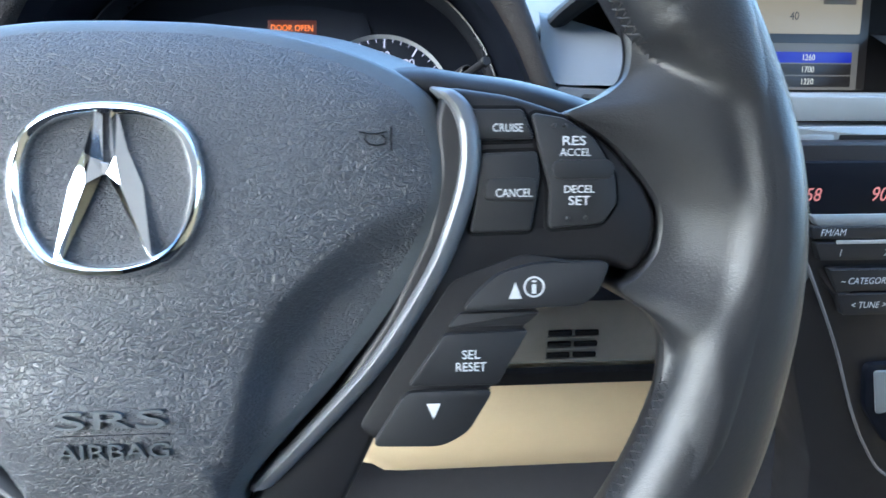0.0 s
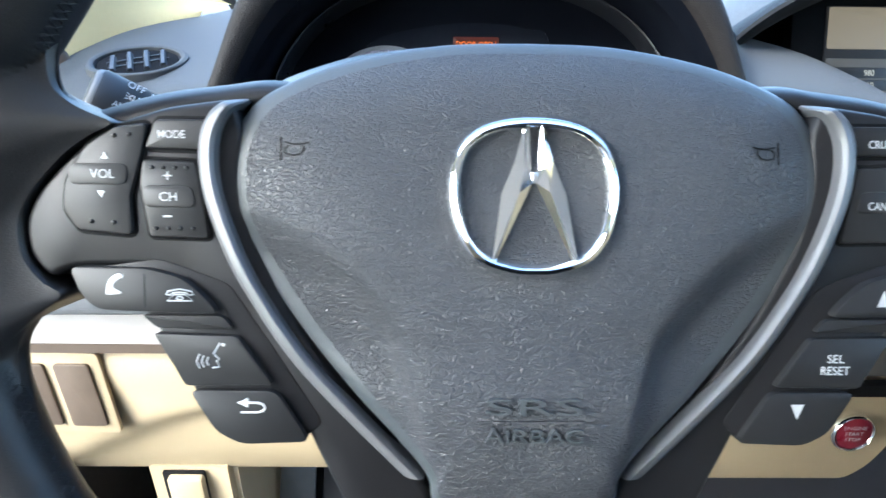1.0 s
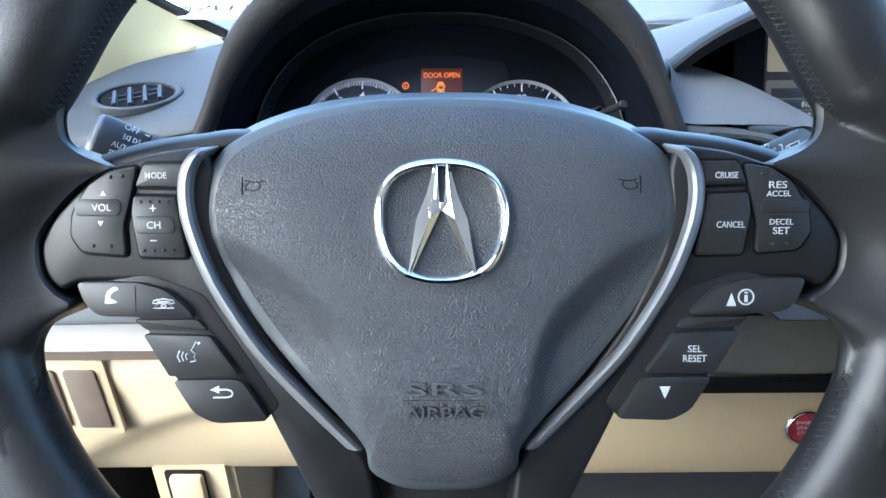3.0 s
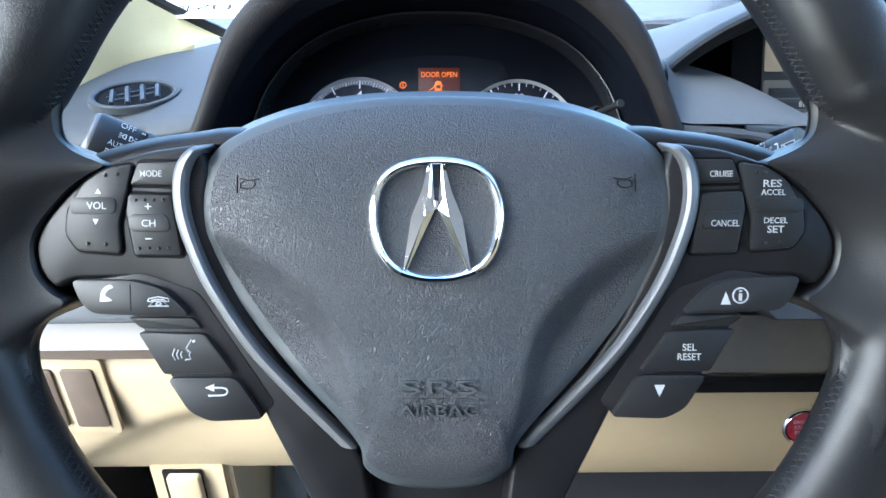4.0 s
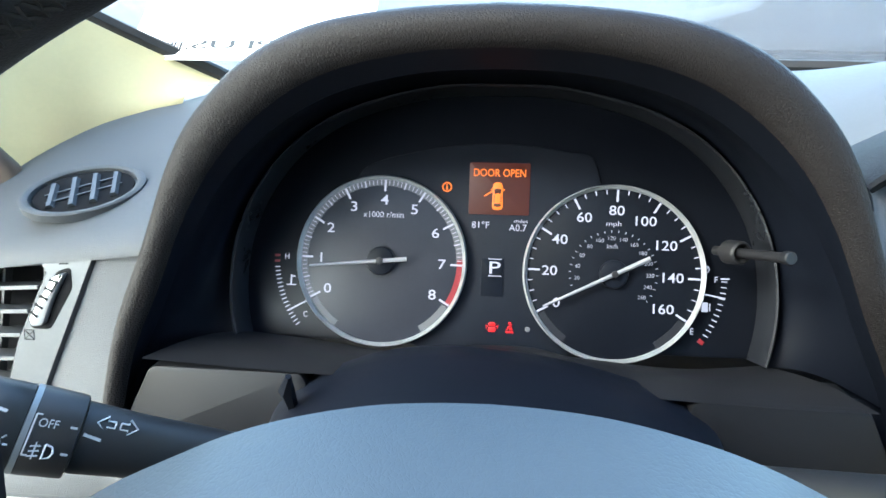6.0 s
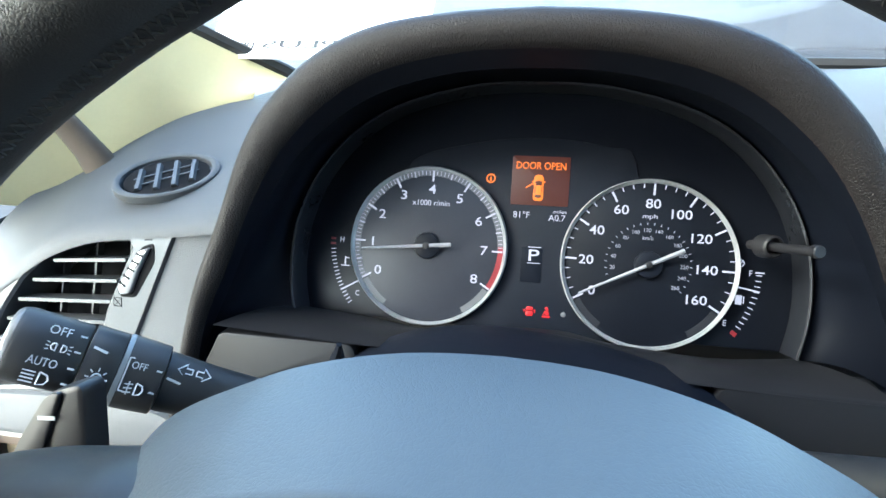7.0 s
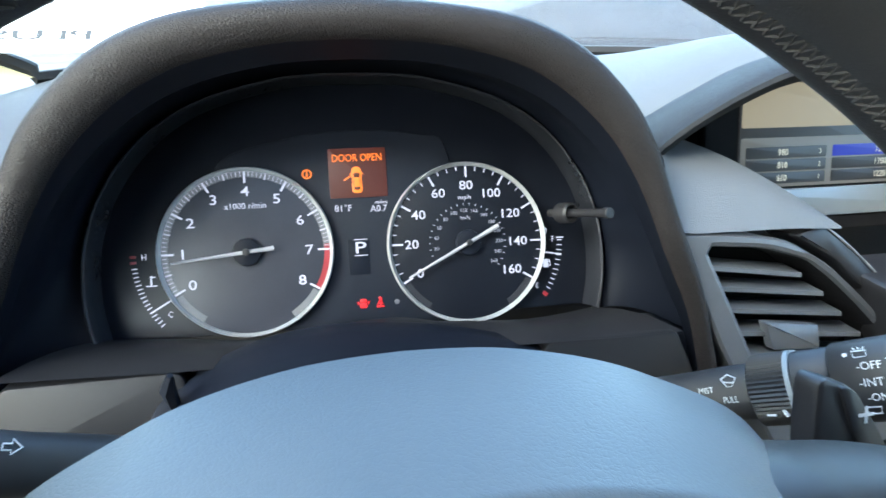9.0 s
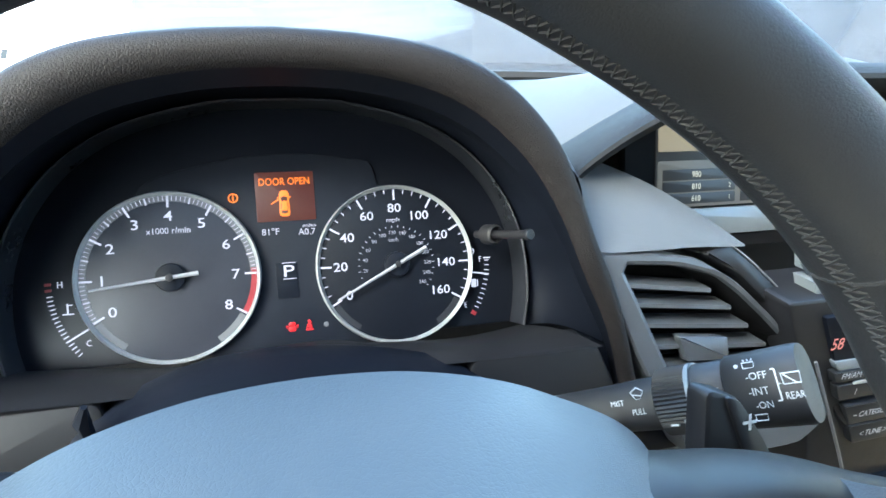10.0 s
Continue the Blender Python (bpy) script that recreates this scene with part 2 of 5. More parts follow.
def box(x0, x1, y0, y1, z0, z1, bm=None):
    bm = bm or bmesh.new()
    v = [bm.verts.new((x, y, z)) for z in (z0, z1) for y in (y0, y1) for x in (x0, x1)]
    for f in ((0, 2, 3, 1), (4, 5, 7, 6), (0, 1, 5, 4), (2, 6, 7, 3), (0, 4, 6, 2), (1, 3, 7, 5)):
        bm.faces.new([v[i] for i in f])
    return bm


def bar(bm, x0, y0, x1, y1, w, n0, n1):
    """A flat bar (mm) from one point to another on a face."""
    d = Vector((x1 - x0, y1 - y0))
    s = Vector((-d.y, d.x)).normalized() * w / 2
    a, b = Vector((x0, y0)), Vector((x1, y1))
    rings(bm, [[Vector((p.x, p.y, n)) * MM for p in (a + s, a - s, b - s, b + s)] for n in (n0, n1)])
    return bm


def sheet(rows):
    """A surface over rows of points, in metres."""
    bm = bmesh.new()
    rings(bm, rows, closed=False)
    return bm


def text(body, x, y, h, n, mat, parent, name="lettering", w=None, wide=0.86, spin=0.0, thick=0.06, bold=0.0, flip=False):
    """Lettering on a face: its middle at x, y, h high and w wide, in mm in the parent's frame."""
    cu = bpy.data.curves.new("lettering", "FONT")
    cu.body, cu.size, cu.align_x = body, 0.01, "CENTER"
    cu.extrude, cu.offset, cu.resolution_u = 0.0001, bold * 0.00004, 3
    tmp = bpy.data.objects.new("lettering", cu)
    scene.collection.objects.link(tmp)
    dg = bpy.context.evaluated_depsgraph_get()
    me = bpy.data.meshes.new_from_object(tmp.evaluated_get(dg))
    bpy.data.objects.remove(tmp)
    bpy.data.curves.remove(cu)
    me.materials.clear()
    me.materials.append(mat)
    xs, ys = [v.co.x for v in me.vertices], [v.co.y for v in me.vertices]
    mid = Vector(((min(xs) + max(xs)) / 2, (min(ys) + max(ys)) / 2, 0))
    ky = h * MM / (max(ys) - min(ys))
    kx = w * MM / (max(xs) - min(xs)) if w else ky * wide
    for v in me.vertices:
        c = v.co - mid
        v.co = ((-kx if flip else kx) * c.x, ky * c.y, thick * MM * (1 if c.z > 0 else -1))
    ob = new(name, me)
    ob.parent = parent
    ob.matrix_local = Matrix.Translation((x * MM, y * MM, n * MM)) @ pose(0, 0, 0, 0, 0, spin)
    return ob


def smooth(a, b, x):
    t = min(1.0, max(0.0, (x - a) / (b - a)))
    return t * t * (3 - 2 * t)


def table(pairs, x):
    """A value between listed ones, along a smooth line that does not overshoot."""
    if x <= pairs[0][0]:
        return pairs[0][1]
    if x >= pairs[-1][0]:
        return pairs[-1][1]
    k = max(i for i in range(len(pairs) - 1) if pairs[i][0] <= x)
    sec = [(b[1] - a[1]) / (b[0] - a[0]) for a, b in zip(pairs, pairs[1:])]

    def slope(i):
        if i == 0 or i == len(pairs) - 1:
            return sec[min(i, len(sec) - 1)]
        a, b = sec[i - 1], sec[i]
        return 0.0 if a * b <= 0 else 2 * a * b / (a + b)
    (a, u), (b, v) = pairs[k], pairs[k + 1]
    h = b - a
    t = (x - a) / h
    return (2 * t ** 3 - 3 * t * t + 1) * u + (t ** 3 - 2 * t * t + t) * h * slope(k) + (3 * t * t - 2 * t ** 3) * v + (t ** 3 - t * t) * h * slope(k + 1)


def tube(bm, pts, r, n=8):
    """A round bar along points; r may be a list."""
    pts = [Vector(p) for p in pts]
    loops = []
    for i, p in enumerate(pts):
        d = (pts[min(i + 1, len(pts) - 1)] - pts[max(i - 1, 0)]).normalized()
        q = d.to_track_quat("Z", "Y")
        ri = r[i] if isinstance(r, (list, tuple)) else r
        loops.append([p + q @ Vector((ri * math.cos(2 * math.pi * k / n), ri * math.sin(2 * math.pi * k / n), 0)) for k in range(n)])
    rings(bm, loops)
    return bm


# ---- the place round the seat ----
def cabin():
    bm = box(-60, 60, -60, 60, -0.6, -0.5)
    lone("ground", bm, GROUND, "dark grey asphalt ground of the parking lot", "ground", "structure", smooth=False)
    bm = box(-0.75, 0.95, -1.6, 1.0, 0.27, 0.30)
    lone("floor", bm, CARPET, "black carpeted footwell floor of the car", "floor", "structure", smooth=False)
    # roof out of view; its front edge sets how much sky reaches the dash
    for name, x0, x1, y0, y1 in (("ceiling", -0.60, 0.84, -1.6, 0.37),):
        rows = []
        for k in range(17):
            y = y0 + (y1 - y0) * k / 16
            z = table([(-1.5, 1.36), (-0.6, 1.46), (0.0, 1.47), (0.25, 1.43), (0.37, 1.39)], y)
            rows.append([Vector((x, y, z - 0.10 * ((x - 0.12) / 0.7) ** 2)) for x in (x0 + (x1 - x0) * i / 8 for i in range(9))])
        bm = sheet(rows)
        bmesh.ops.solidify(bm, geom=bm.faces[:], thickness=0.03)
        lone(name, bm, HEADLINER, "unseen pale beige cloth roof that holds back skylight", "headliner", "structure")
    # door side to the right, firewall; unseen walls behind and beside hold back daylight
    lone("wall_right", box(0.92, 0.96, -1.6, 0.9, 0.27, 1.02), BEIGE, "beige passenger door panel", "door panel", "structure")
    lone("wall_rear", box(-0.75, 0.96, -1.64, -1.6, 0.27, 1.40), CARPET, "dark unseen wall that closes the cabin behind", "panel", "structure")
    lone("wall_front", box(-0.75, 0.96, 0.96, 1.0, 0.27, 0.95), CARPET, "black carpeted firewall of the footwell", "firewall", "structure")
    # side walls added out of view, their front ends set by the light wanted
    lone("wall_left_rear", box(-0.75, -0.60, -1.6, -0.65, 0.98, 1.40), CARPET, "dark unseen side wall that keeps out daylight", "side panel", "structure")
    lone("wall_right_rear", box(0.84, 0.96, -1.6, -0.10, 0.98, 1.42), CARPET, "dark unseen side wall that keeps out daylight", "side panel", "structure")
    lone("wall_left", box(-0.75, -0.71, -1.6, 0.0, 0.27, 0.98), BEIGE, "beige unseen side wall that keeps out daylight", "door panel", "structure")


def pillars():
    """The left windscreen pillar with its cloth cover, the screen's black edge and the white sheet in the glass."""
    edge = curve_through([(-0.237, 0.862, 1.006), (-0.262, 0.86, 1.018), (-0.30, 0.845, 1.042), (-0.345, 0.815, 1.078), (-0.42, 0.72, 1.16), (-0.50, 0.56, 1.27), (-0.56, 0.36, 1.38)], 6)
    inner = curve_through([(-0.262, 0.825, 0.985), (-0.315, 0.81, 0.960), (-0.375, 0.785, 0.93), (-0.45, 0.73, 0.925), (-0.53, 0.60, 1.02), (-0.60, 0.44, 1.2), (-0.66, 0.26, 1.33)], 6)
    rows = []
    for k in range(9):
        t = k / 8
        rows.append([a.lerp(b, t) + Vector((0.0, -0.02, 0.012)) * math.sin(math.pi * t) for a, b in zip(edge, inner)])
    lone("pillar_left", sheet(rows), PILLAR, "pale yellow-beige cloth-covered windscreen pillar", "pillar", "structure")
    bm = bmesh.new()
    base = [(-0.237, 0.868, 1.004), (-0.1, 0.915, 1.006), (0.12, 0.94, 1.008), (0.4, 0.94, 1.006), (0.7, 0.90, 1.0), (0.95, 0.82, 0.99)]
    line = [Vector(p) for p in curve_through(base, 6)][::-1] + [p + Vector((0.0, 0.006, 0.004)) for p in edge[1:]]
    tube(bm, line, 0.006, 6)
    lone("trim", bm, RUBBER, "black rubber edge of the windscreen", "windscreen trim", "structure")
    right = curve_through([(0.95, 0.82, 0.99), (0.93, 0.78, 1.02), (0.90, 0.70, 1.10), (0.86, 0.6, 1.2), (0.82, 0.46, 1.31), (0.78, 0.33, 1.4)], 6)
    rows = []
    for k in range(25):
        a, b = edge[round(k / 24 * (len(edge) - 1))], right[round(k / 24 * (len(right) - 1))]
        rows.append([a.lerp(b, u) + Vector((0, 0.012 + 0.40 * u * (1 - u), 0.006)) for u in (i / 16 for i in range(17))])
    bm = sheet(rows)
    bmesh.ops.solidify(bm, geom=bm.faces[:], thickness=0.004)
    pane = lone("windscreen", bm, GLASS, "clear faintly green windscreen glass", "windscreen", "structure")
    pane.visible_shadow = False
    bm = bmesh.new()
    loops = []
    for x, y, z, w in ((-0.352, 0.735, 0.955, 0.017), (-0.355, 0.732, 0.975, 0.016), (-0.366, 0.722, 1.01, 0.013), (-0.385, 0.70, 1.06, 0.012), (-0.42, 0.65, 1.13, 0.012)):
        loops.append([Vector((x + w * math.cos(a), y + 0.6 * w * math.sin(a), z)) for a in (2 * math.pi * k / 16 for k in range(16))])
    rings(bm, loops)
    lone("door_pillar_trim", bm, BROWN, "grey-brown trim post of the door window", "pillar trim", "structure")
    bm = box(-0.66, -0.442, 0.62, 0.95, 0.30, 0.915)
    bmesh.ops.bevel(bm, geom=bm.edges[:], offset=0.02, segments=3, affect="EDGES")
    lone("door_jamb", bm, RUBBER, "black sealed jamb beside the open door", "door jamb", "structure")
    # the screen's right pillar, far from the driver
    bm = tube(bmesh.new(), [(0.93, 0.82, 0.97), (0.86, 0.6, 1.2), (0.78, 0.33, 1.4)], 0.04, 10)
    lone("pillar_right", bm, PILLAR, "pale beige windscreen pillar on the passenger's side", "pillar", "structure")


def window_sheet():
    m = tilted(-0.258, 0.883, 1.048, 56)
    ob = thing("windscreen_sheet", m, "white printed price sheet in the windscreen, seen from behind", "paper sheet")
    part("paper", plate(rounded([(-58, -14), (-30, -38), (150, -38), (150, 120), (-58, 120)], 2), -0.2, 0.1, 0.05), PAPER, ob)
    text("PLUS", 32, -20, 10, 0.2, INK, ob, flip=True, bold=2, w=72)
    bm = bmesh.new()
    random.seed(3)
    x = -34.0
    while x < -6:
        w = random.choice((0.8, 1.2, 2.0))
        bar(bm, x, -27, x, -17, w, 0.1, 0.25)
        x += w + random.choice((0.9, 1.3, 2.2))
    part("barcode", bm, INK, ob)
    for i in range(9):
        part("print_line", bar(bmesh.new(), -52 + 3 * i, 20 + 9 * i, -10 + 5 * i, 20 + 9 * i, 2.2, 0.1, 0.25), GREY_BAND, ob)
    for i in range(5):
        part("print_line", bar(bmesh.new(), 30, 6 + 8 * i, 80 - 4 * i, 6 + 8 * i, 2.0, 0.1, 0.25), GREY_BAND, ob)


# ---- dashboard ----
def dash_front(x):
    """The front upper edge of the dashboard: y, z."""
    y = table([(-0.75, 0.46), (-0.46, 0.600), (-0.393, 0.631), (-0.361, 0.639), (-0.331, 0.645), (-0.294, 0.6495), (-0.23, 0.652), (-0.1, 0.66), (0.1, 0.66), (0.185, 0.622), (0.30, 0.620), (0.5, 0.63), (0.95, 0.6)], x)
    z = table([(-0.75, 0.72), (-0.46, 0.835), (-0.393, 0.9025), (-0.361, 0.924), (-0.331, 0.9415), (-0.294, 0.953), (-0.23, 0.960), (-0.1, 0.975), (0.1, 0.975), (0.185, 0.970), (0.30, 0.967), (0.5, 0.955), (0.95, 0.93)], x)
    return y, z


def dash_part(name, xs, label, lip):
    rows = []
    for k in range(14):
        t = k / 13
        row = []
        for x in xs:
            y, z = dash_front(x)
            yb = table([(-0.75, 0.62), (-0.42, 0.74), (-0.30, 0.80), (-0.2, 0.87), (0.0, 0.935), (0.2, 0.95), (0.5, 0.95)], x)
            zb = table([(-0.75, 0.87), (-0.42, 0.938), (-0.377, 0.957), (-0.34, 0.977), (-0.306, 0.990), (-0.25, 1.000), (-0.2, 1.008), (0.0, 1.012), (0.2, 1.012)], x)
            row.append(Vector((x, y + (yb - y) * t, z + (zb - z) * math.sin(t * math.pi / 2))))
        rows.append(row)
    front = [r + Vector((0, -0.004, -0.006)) for r in rows[0]]
    lone(name, sheet([[v + Vector((0, -lip * 0.3, -lip)) for v in front], front] + rows), DASH, label, "dashboard", "structure")


def dash_top():
    dash_part("dashboard_left", [-0.43 + 0.01 * i for i in range(26)], "blue-grey grained soft vinyl dashboard top", 0.002)
    # behind the hood the top lies low and is hidden
    rows = [[Vector((x, y, z)) for x in [-0.19 + 0.02 * i for i in range(21)]] for y, z in ((0.72, 0.975), (0.80, 0.990), (0.87, 1.000), (0.945, 1.004))]
    lone("dashboard_middle", sheet(rows), DASH, "blue-grey vinyl dashboard top behind the hood", "dashboard", "structure")
    dash_part("dashboard_right", [0.50 + 0.02 * i for i in range(23)], "blue-grey vinyl dashboard on the passenger's side", 0.05)


def centre_brow():
    """The padded brow between the hood and the navigation recess, and the visor over the screen."""
    ob = thing("navigation_visor", pose(0, 0, 0), "blue-grey vinyl visor over the recessed navigation screen", "dash visor")
    a = curve_through([(0.176, 0.66, 1.010), (0.205, 0.705, 1.002), (0.245, 0.675, 0.992), (0.275, 0.64, 0.978), (0.293, 0.617, 0.967)], 6)
    b = curve_through([(0.175, 0.625, 0.985), (0.184, 0.617, 0.970), (0.215, 0.615, 0.9685), (0.255, 0.615, 0.968), (0.293, 0.614, 0.966)], 6)
    rows = [[p.lerp(q, k / 8) + Vector((0, -0.004, 0.010)) * math.sin(math.pi * k / 8) * (1 - i / len(a)) for i, (p, q) in enumerate(zip(a, b))] for k in range(9)]
    part("brow", sheet(rows), DASH, ob)
    front = curve_through([(0.180, 0.665, 0.992), (0.192, 0.662, 1.009), (0.212, 0.660, 1.026), (0.238, 0.660, 1.041), (0.270, 0.660, 1.054), (0.32, 0.660, 1.064), (0.40, 0.660, 1.070), (0.50, 0.665, 1.066), (0.57, 0.68, 1.045), (0.61, 0.70, 1.0)], 6)
    back = curve_through([(0.195, 0.745, 0.982), (0.205, 0.742, 0.990), (0.222, 0.738, 1.003), (0.246, 0.735, 1.019), (0.282, 0.735, 1.037), (0.33, 0.735, 1.050), (0.41, 0.735, 1.060), (0.51, 0.74, 1.057), (0.59, 0.75, 1.035), (0.64, 0.77, 0.99)], 6)
    rows = []
    for t, up in ((0.0, -0.0035), (0.02, 0.0), (0.12, 0.0035), (0.4, 0.0055), (0.75, 0.004), (0.97, 0.0008)):
        rows.append([p.lerp(q, t) + Vector((0, 0, up)) for p, q in zip(front, back)])
    part("lip", sheet(rows), VISOR_LIP, ob, "dark grained front lip")
    rows = []
    for y, share, up in ((0.0, 1.0, 0.0), (0.02, 1.0, 0.004), (0.05, 0.96, 0.006), (0.10, 0.72, 0.004), (0.15, 0.40, 0.002), (0.205, 0.0, 0.0)):
        rows.append([Vector((q.x, q.y + y, 1.004 + (q.z - 1.004) * share + up)) for q in back])
    part("cap", sheet(rows), DASH, ob)
    # near-black stands in for the shade inside the visor and behind the screen
    rows = []
    for s, y, up in ((1.0, 0.0, -0.0035), (0.992, 0.004, -0.010), (0.975, 0.020, -0.018), (0.95, 0.10, -0.030)):
        rows.append([Vector((0.41 + (p.x - 0.41) * s, p.y + y, p.z + up)) for p in front])
    part("recess", sheet(rows), GAP, ob, "smooth inside of the visor, coloured near black for its shade")
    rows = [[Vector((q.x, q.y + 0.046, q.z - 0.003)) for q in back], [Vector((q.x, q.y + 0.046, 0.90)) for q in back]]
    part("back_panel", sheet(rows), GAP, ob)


def navigation_screen():
    ob = thing("navigation_screen", tilted(0.403, 0.742, 0.975, 20), "recessed colour navigation screen showing radio presets", "screen")
    part("bezel", plate(rounded([(-125, -75), (190, -75), (190, 62), (-125, 62)], 8), -12, -1, 1), GAP, ob)
    part("ground", plate(rounded([(-96, -36), (94, -36), (94, 48), (-96, 48)], 2), -1.5, 0, 0.2), SCREEN_DARK, ob)
    part("map_band", plate(rounded([(-94, 12), (86, 12), (86, 47), (-94, 47)], 2), 0, 0.3, 0.1), SCREEN_TAN, ob)
    part("list_frame", plate(rounded([(-94, -36), (86, -36), (86, 4), (-94, 4)], 2), 0, 0.15, 0.05), SCREEN_LINE, ob)
    for i, (l, r) in enumerate((("980", "1260"), ("810", "1700"), ("610", "1220"))):
        y = -8 - 10.4 * i
        part("preset_entry", plate(rounded([(-89, y - 4.6), (-14, y - 4.6), (-14, y + 4.6), (-89, y + 4.6)], 1), 0.1, 0.5, 0.1), SCREEN_DARK, ob)
        part("preset_entry", plate(rounded([(-8, y - 4.6), (80, y - 4.6), (80, y + 4.6), (-8, y + 4.6)], 1), 0.1, 0.5, 0.1), SCREEN_BLUE if i == 0 else SCREEN_DARK, ob)
        text(l, -55, y, 5.2, 0.6, SCREEN_TXT, ob, bold=1)
        text(str(3 - i), -20, y, 4, 0.6, SCREEN_TXT, ob)
        text(r, 40, y, 5.2, 0.6, SCREEN_TXT, ob, bold=1)
    text("40", 24, 27, 7, 0.4, SCREEN_DARK, ob)
    part("badge", plate(rounded([(50, 37), (80, 37), (80, 45), (50, 45)], 1), 0.3, 0.6, 0.1), BROWN, ob)
    part("sill", plate(rounded([(-110, -62), (150, -62), (150, -38), (-110, -38)], 2), -4, 2, 1), STACK, ob, "pale silver strip under the screen")


# ---- instrument hood and cluster ----
MH = tilted(0, 0.600, 0.915, 14)
MC = tilted(0, 0.668, 0.940, 29)
LIP_IN = [(0, 158), (36, 156), (75, 147), (105, 131), (133, 105), (154, 73), (172, 36), (189, 2), (199, -32), (207, -62)]
LIP_OUT = [(0, 182.5), (42, 180.5), (82, 174.5), (113, 162), (138, 142), (158, 116), (178, 70), (199, 23), (216, -34), (224, -62)]
ARCH = [(0, 110), (40, 108), (88, 95), (121, 74), (143, 46), (154, 18), (157, -6), (156, -27), (152, -46)]


def both(half, n=6):
    right = curve_through(half, n)
    return [Vector((-p.x, p.y)) for p in right[:0:-1]] + right


def hood():
    ob = thing("instrument_hood", MH, "dark grained vinyl hood arching over the instruments", "instrument hood")
    lin, lout, arch = both(LIP_IN), both(LIP_OUT), both(ARCH)
    to_h = MH.inverted() @ MC
    rows = []
    # outer skin from the dash to the crest, over the lip to its inner edge
    for back, drop in ((210, 26), (140, 6), (80, -3), (40, -4), (16, -2)):
        rows.append([Vector((p.x * (1 + back / 2600), p.y - drop - 0.10 * back, -back)) * MM for p in lout])
    def lip(steps):
        out = []
        for t, n in steps:
            k = 1 + max(0, -n) / 265
            out.append([Vector(((a.x + (b.x - a.x) * t) * k, 195 + (a.y + (b.y - a.y) * t - 195) * k, n)) * MM for a, b in zip(lout, lin)])
        return out
    rows += lip(((0.0, 0), (0.06, 3.2), (0.16, 5.2), (0.3, 6.0), (0.45, 5.4), (0.6, 3.8), (0.7, 2.0), (0.76, -0.5)))
    part("visor", sheet(rows), HOOD, ob)
    part("lip_face", sheet(lip(((0.76, -0.5), (0.82, -5.0), (0.93, -13), (1.0, -18)))), SMOOTH, ob, "smooth dark inner face of the hood's lip")
    rows = []
    for k in range(9):
        t = k / 8
        row = []
        for a, b in zip(lin, arch):
            q = to_h @ Vector((b.x * 1.012 * MM, (b.y - 20) * 1.012 * MM + 0.020, 0.004))
            p = Vector((a.x * 1.068, 195 + (a.y - 195) * 1.068, -18)) * MM
            w = t ** 0.85
            row.append(p.lerp(q, w) + Vector((0, 0.006 * math.sin(math.pi * t), 0)))
        rows.append(row)
    part("inner_shroud", sheet(rows), SMOOTH, ob, "smooth dark inside of the hood")
    rows = []
    for s, n in ((1.012, 4.0), (1.002, 4.0), (0.999, 10.0), (0.996, 13.0), (0.990, 14.2), (0.983, 13.6), (0.977, 10.5), (0.972, 4.0), (0.968, -6.0)):
        rows.append([to_h @ (Vector((p.x * s, (p.y - 20) * s + 20, n)) * MM) for p in arch])
    part("lens_frame", sheet(rows), LENS_EDGE, ob, "smooth raised edge round the instruments")
    # shelf under the instruments, and the two front cheeks
    for sgn, name in ((-1, "cheek"), (1, "cheek")):
        o = [(sgn * 186, -4), (sgn * 102, -4), (sgn * 92, -52), (sgn * 210, -52)] if sgn > 0 else [(-184, 0), (-99, 0), (-85, -52), (-212, -52)]
        part(name, plate(rounded(o, 5), -30, 0, 2.0), SHELF, ob)
    rows = []
    top = [(-150, -40), (-110, -43), (-62, -48), (-36, -46), (-8, -42), (24, -42), (44, -46), (106, -50), (152, -46)]
    front = [(-188, 4), (-140, 2), (-98, 0.5), (-60, 0), (0, -1), (50, -2), (104, -4), (150, -5), (190, -5)]
    a = [to_h @ (Vector((p.x, p.y, 3)) * MM) for p in curve_through(top, 4)]
    b = [Vector((p.x, p.y, 0)) * MM for p in curve_through(front, 4)]
    for k in range(7):
        t = k / 6
        rows.append([p.lerp(q, t) + Vector((0, 0.004 * math.sin(math.pi * t), 0)) for p, q in zip(a, b)])
    part("shelf", sheet(rows), SHELF, ob)


def ticks(bm, cx, cy, r0, r1, angles, w, n0=0.4, n1=0.9):
    for a in angles:
        c, s = math.cos(radians(a)), math.sin(radians(a))
        bar(bm, cx + r0 * c, cy + r0 * s, cx + r1 * c, cy + r1 * s, w, n0, n1)
    return bm


def ring_bm(cx, cy, r0, r1, profile, n=96):
    """A turned ring: profile of (radius share, height)."""
    bm = bmesh.new()
    loops = [[Vector((p.x, p.y, h)) * MM for p in circle(cx, cy, r0 + (r1 - r0) * f, n)] for f, h in profile]
    rings(bm, loops, False, False)
    return bm


def arc_band(cx, cy, r0, r1, a0, a1, n0, n1, n=24):
    bm = bmesh.new()
    o = circle(cx, cy, r1, n, a0, a1) + circle(cx, cy, r0, n, a0, a1)[::-1]
    rings(bm, [[Vector((p.x, p.y, h)) * MM for p in o] for h in (n0, n1)])
    return bm


